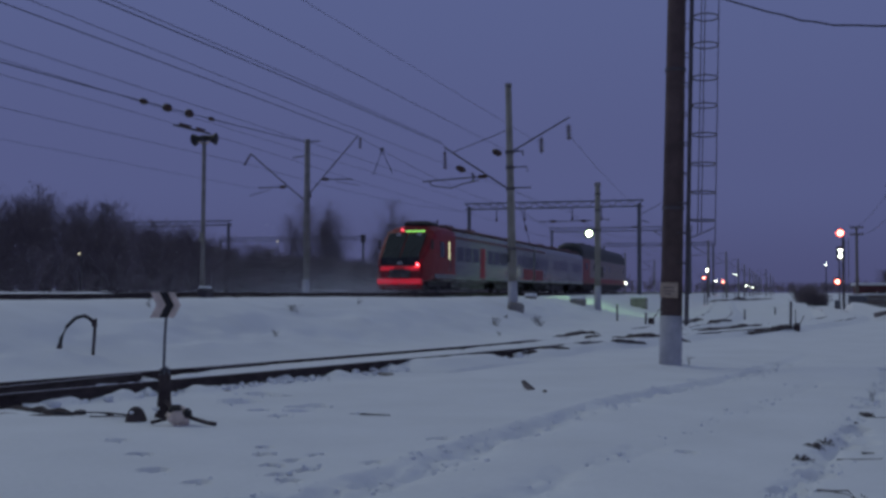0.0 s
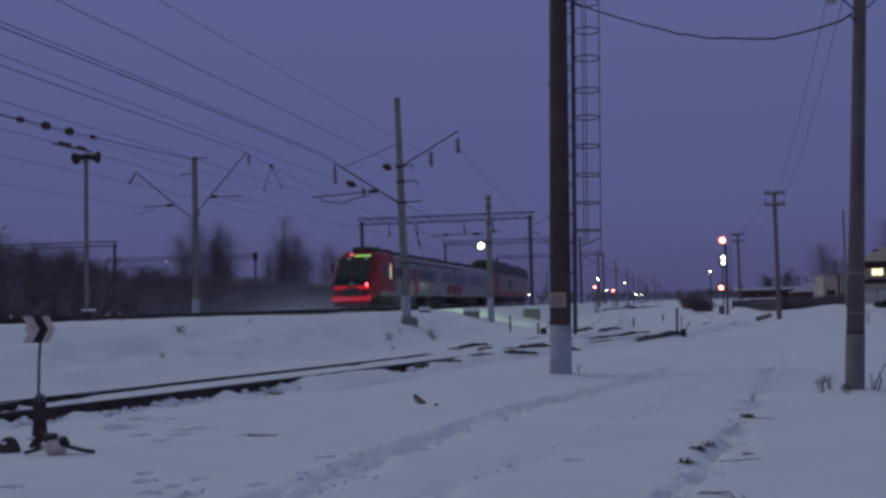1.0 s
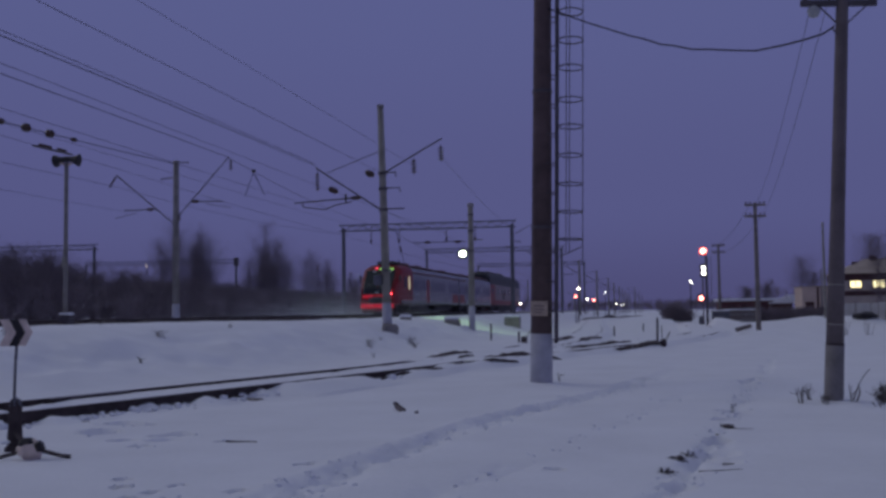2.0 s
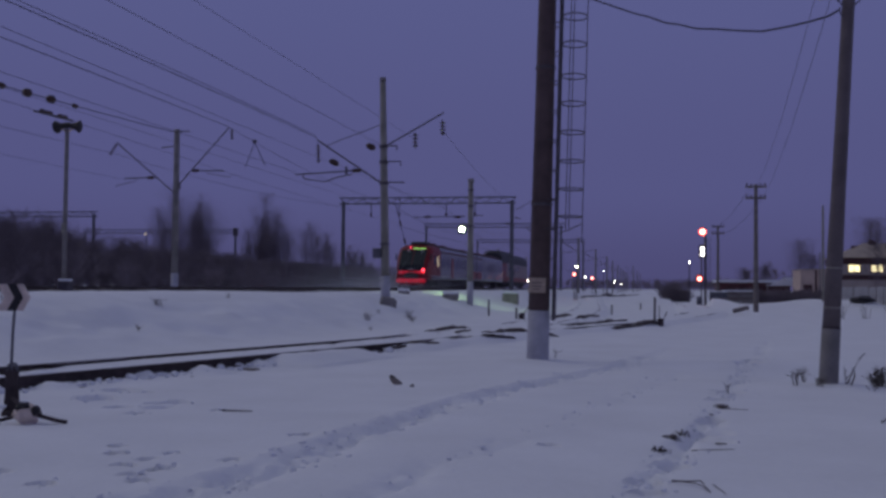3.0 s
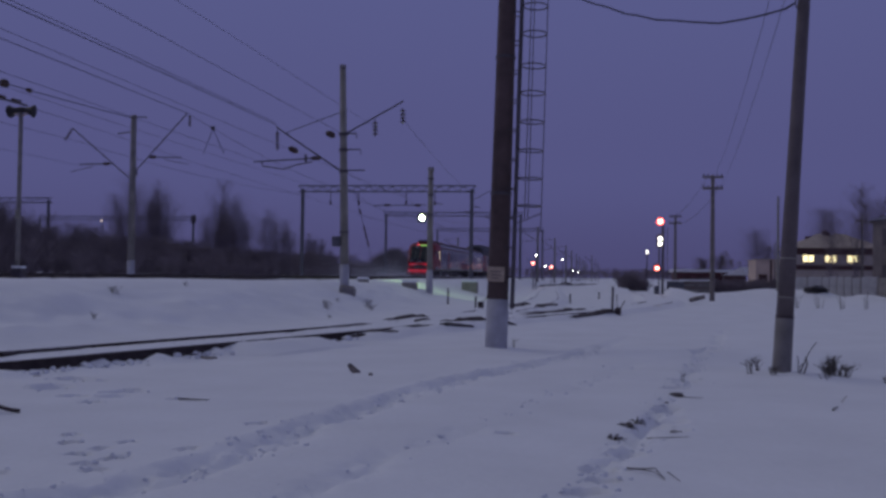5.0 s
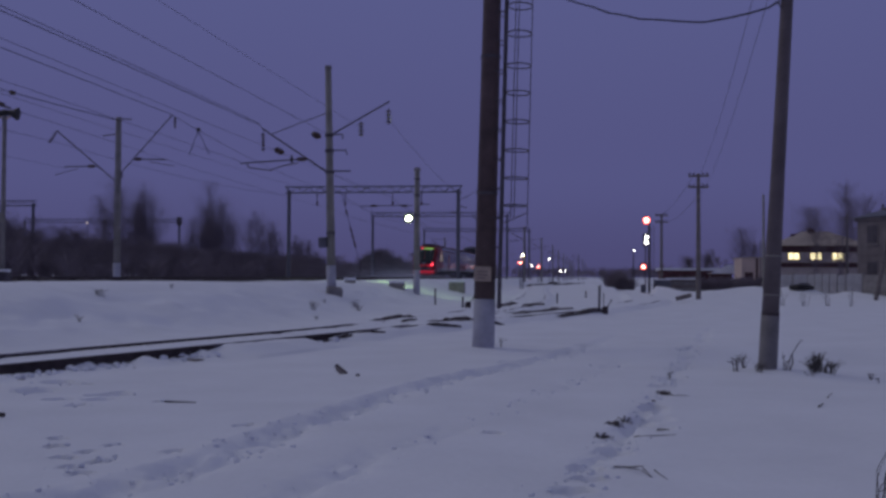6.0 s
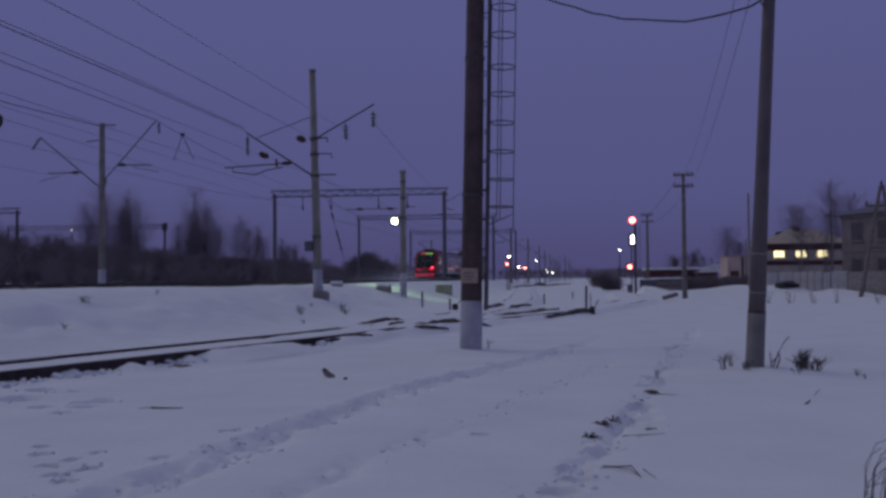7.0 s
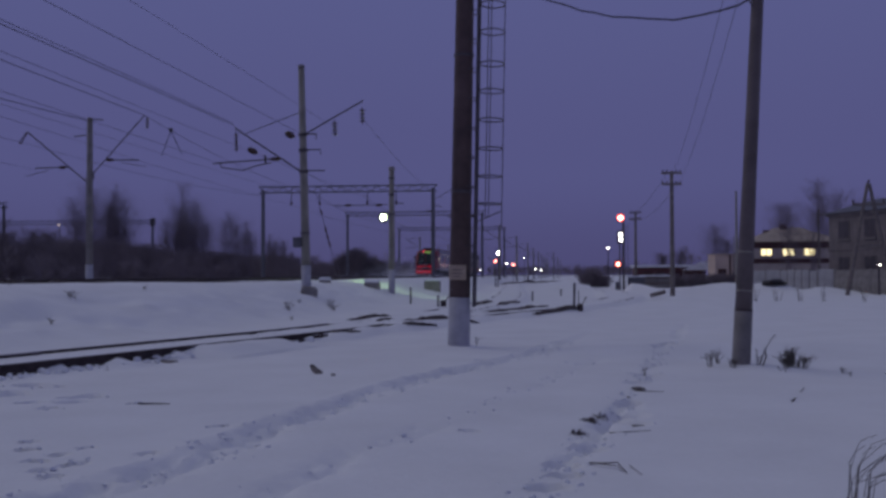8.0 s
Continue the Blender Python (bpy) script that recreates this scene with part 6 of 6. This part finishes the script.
for k, (x, y, h, n) in enumerate(((11.4, 58, .9, 5), (12.6, 58, .8, 5), (14.3, 60, 1.2, 4), (9.6, 56, .7, 4), (10.6, 60, 1.0, 5), (15.6, 57, .8, 4))):
    grass_tuft(x, y, h, n, .4, "thin dry weeds standing in deep snow", 50 + k, 0.013)
for k, (x, y, h) in enumerate(((-16.6, 30, .4), (-12.2, 24, .35), (-13.6, 33, .35), (-10.6, 41.5, .4), (-14.8, 22.3, .45), (-9.2, 35, .3))):
    grass_tuft(x, y, h * 0.55, 10, .1, "faint dry weeds on the snowy bank", 80 + k, 0.004)


for k, (x, y, h) in enumerate(((-9.7, 43.0, .5), (-10.2, 38.2, .4), (-9.2, 41.5, .3), (-13.4, 27.5, .3))):
    grass_tuft(x, y, h * 0.85, 18, .3, "clump of dry brown weeds on the snowy bank", 120 + k, 0.006)


def blades(x, y):
    t = thing("dry_grass", place_on(x, y, 0), "long dry grass blades bending over the snow", "plant")
    r = random.Random(3)
    for k in range(14):
        dx, h = r.uniform(0.1, 0.5), r.uniform(0.15, 0.42)
        ox = r.uniform(-0.1, 0.1)
        part("blade", bar([(ox, 0, -0.05), (ox + dx * 0.25, 0.02 * k, h * 0.6), (ox + dx * 0.65, 0.02 * k, h * 0.95), (ox + dx * 1.2, 0.02 * k, h * 1.05)], 0.0035, 4, 0.002), M["stalk"], t)


blades(1.86, 7.0)


def fallen_stalk(pts, r=0.006):
    t = thing("fallen_stalk", pose(0, 0, 0), "thin dry stalk lying on the snow", "stalk", "fallen stalks")
    part("stem", bar([(x, y, gz(x, y) + h) for x, y, h in pts], r, 5, r * 0.5), M["stalk"], t)


fallen_stalk([(0.22, 8.6, .01), (0.33, 8.45, .03), (0.43, 8.38, .05), (0.49, 8.14, .01)], 0.008)
fallen_stalk([(0.3, 8.5, .02), (0.42, 8.33, .03), (0.48, 8.2, .01)], 0.005)
fallen_stalk([(0.53, 8.5, .01), (0.6, 8.07, .01)], 0.004)
fallen_stalk([(0.7, 10.75, .01), (0.8, 10.65, .03)], 0.01)
fallen_stalk([(2.98, 16.5, .02), (3.05, 16.5, .22), (3.14, 16.5, .4), (3.22, 16.5, .5)], 0.012)
fallen_stalk([(3.02, 16.45, .02), (3.07, 16.45, .16), (3.05, 16.45, .28)], 0.016)
fallen_stalk([(0.95, 13.4, .05), (1.25, 13.3, .03)])
fallen_stalk([(0.45, 10.4, .04), (0.85, 10.35, .02)])
fallen_stalk([(2.66, 12.7, .01), (2.74, 12.85, .03)], 0.014)
fallen_stalk([(2.95, 13.6, .01), (3.12, 14.1, .03)], 0.006)
fallen_stalk([(-4.9, 11.75, .01), (-4.5, 11.7, .02)], 0.012)


# ---- snow whirled up by the train, which travels with its tail ----
def snow_dust():
    r = np.random.default_rng(23)
    n = 50000
    z = r.exponential(0.75, n)
    back = r.exponential(9.0, n)
    pos = np.stack([r.normal(-2.4, 2.6, n), 6.0 - back, 0.02 + z], -1)
    pos = pos[(z < 3.0) & ~((np.abs(pos[:, 0]) < 1.75) & (pos[:, 1] > -0.3))]
    n = len(pos)
    tet = np.array([(1, 1, 1), (1, -1, -1), (-1, 1, -1), (-1, -1, 1)]) * 0.6
    co = tet[None] * r.uniform(0.4, 1.6, (n, 4, 3)) * r.uniform(0.006, 0.012, n)[:, None, None] + pos[:, None, :]
    f = (np.array([(0, 1, 2), (0, 3, 1), (0, 2, 3), (1, 3, 2)])[None] + 4 * np.arange(n)[:, None, None]).reshape(-1, 3)
    me = bpy.data.meshes.new("snow_dust")
    me.from_pydata(co.reshape(-1, 3).tolist(), [], f.tolist())
    me.materials.append(M["snowcap"])
    return tagged(new("snow_dust", me), "fine whirling snow raised behind the train", "snow", kind="stuff")


TRAIN.append((snow_dust(), 0.0))


# ---- what moves ----
def motions():
    for ob, off in TRAIN:
        walk(ob, [(t, pose(TRACK_X, y + off, RAIL_Z)) for t, y in TRAIN_ROWS])
    ts = [k / 30 for k in range(0, 241)]
    travel = [on_line(TRAIN_ROWS, t) - TRAIN_ROWS[0][1] for t in ts]
    for ob, ya in WHEELSETS:
        walk(ob, [(t, pose(0, ya, WHEEL_R, -math.degrees(s / WHEEL_R), 0, 0)) for t, s in zip(ts, travel)])


motions()
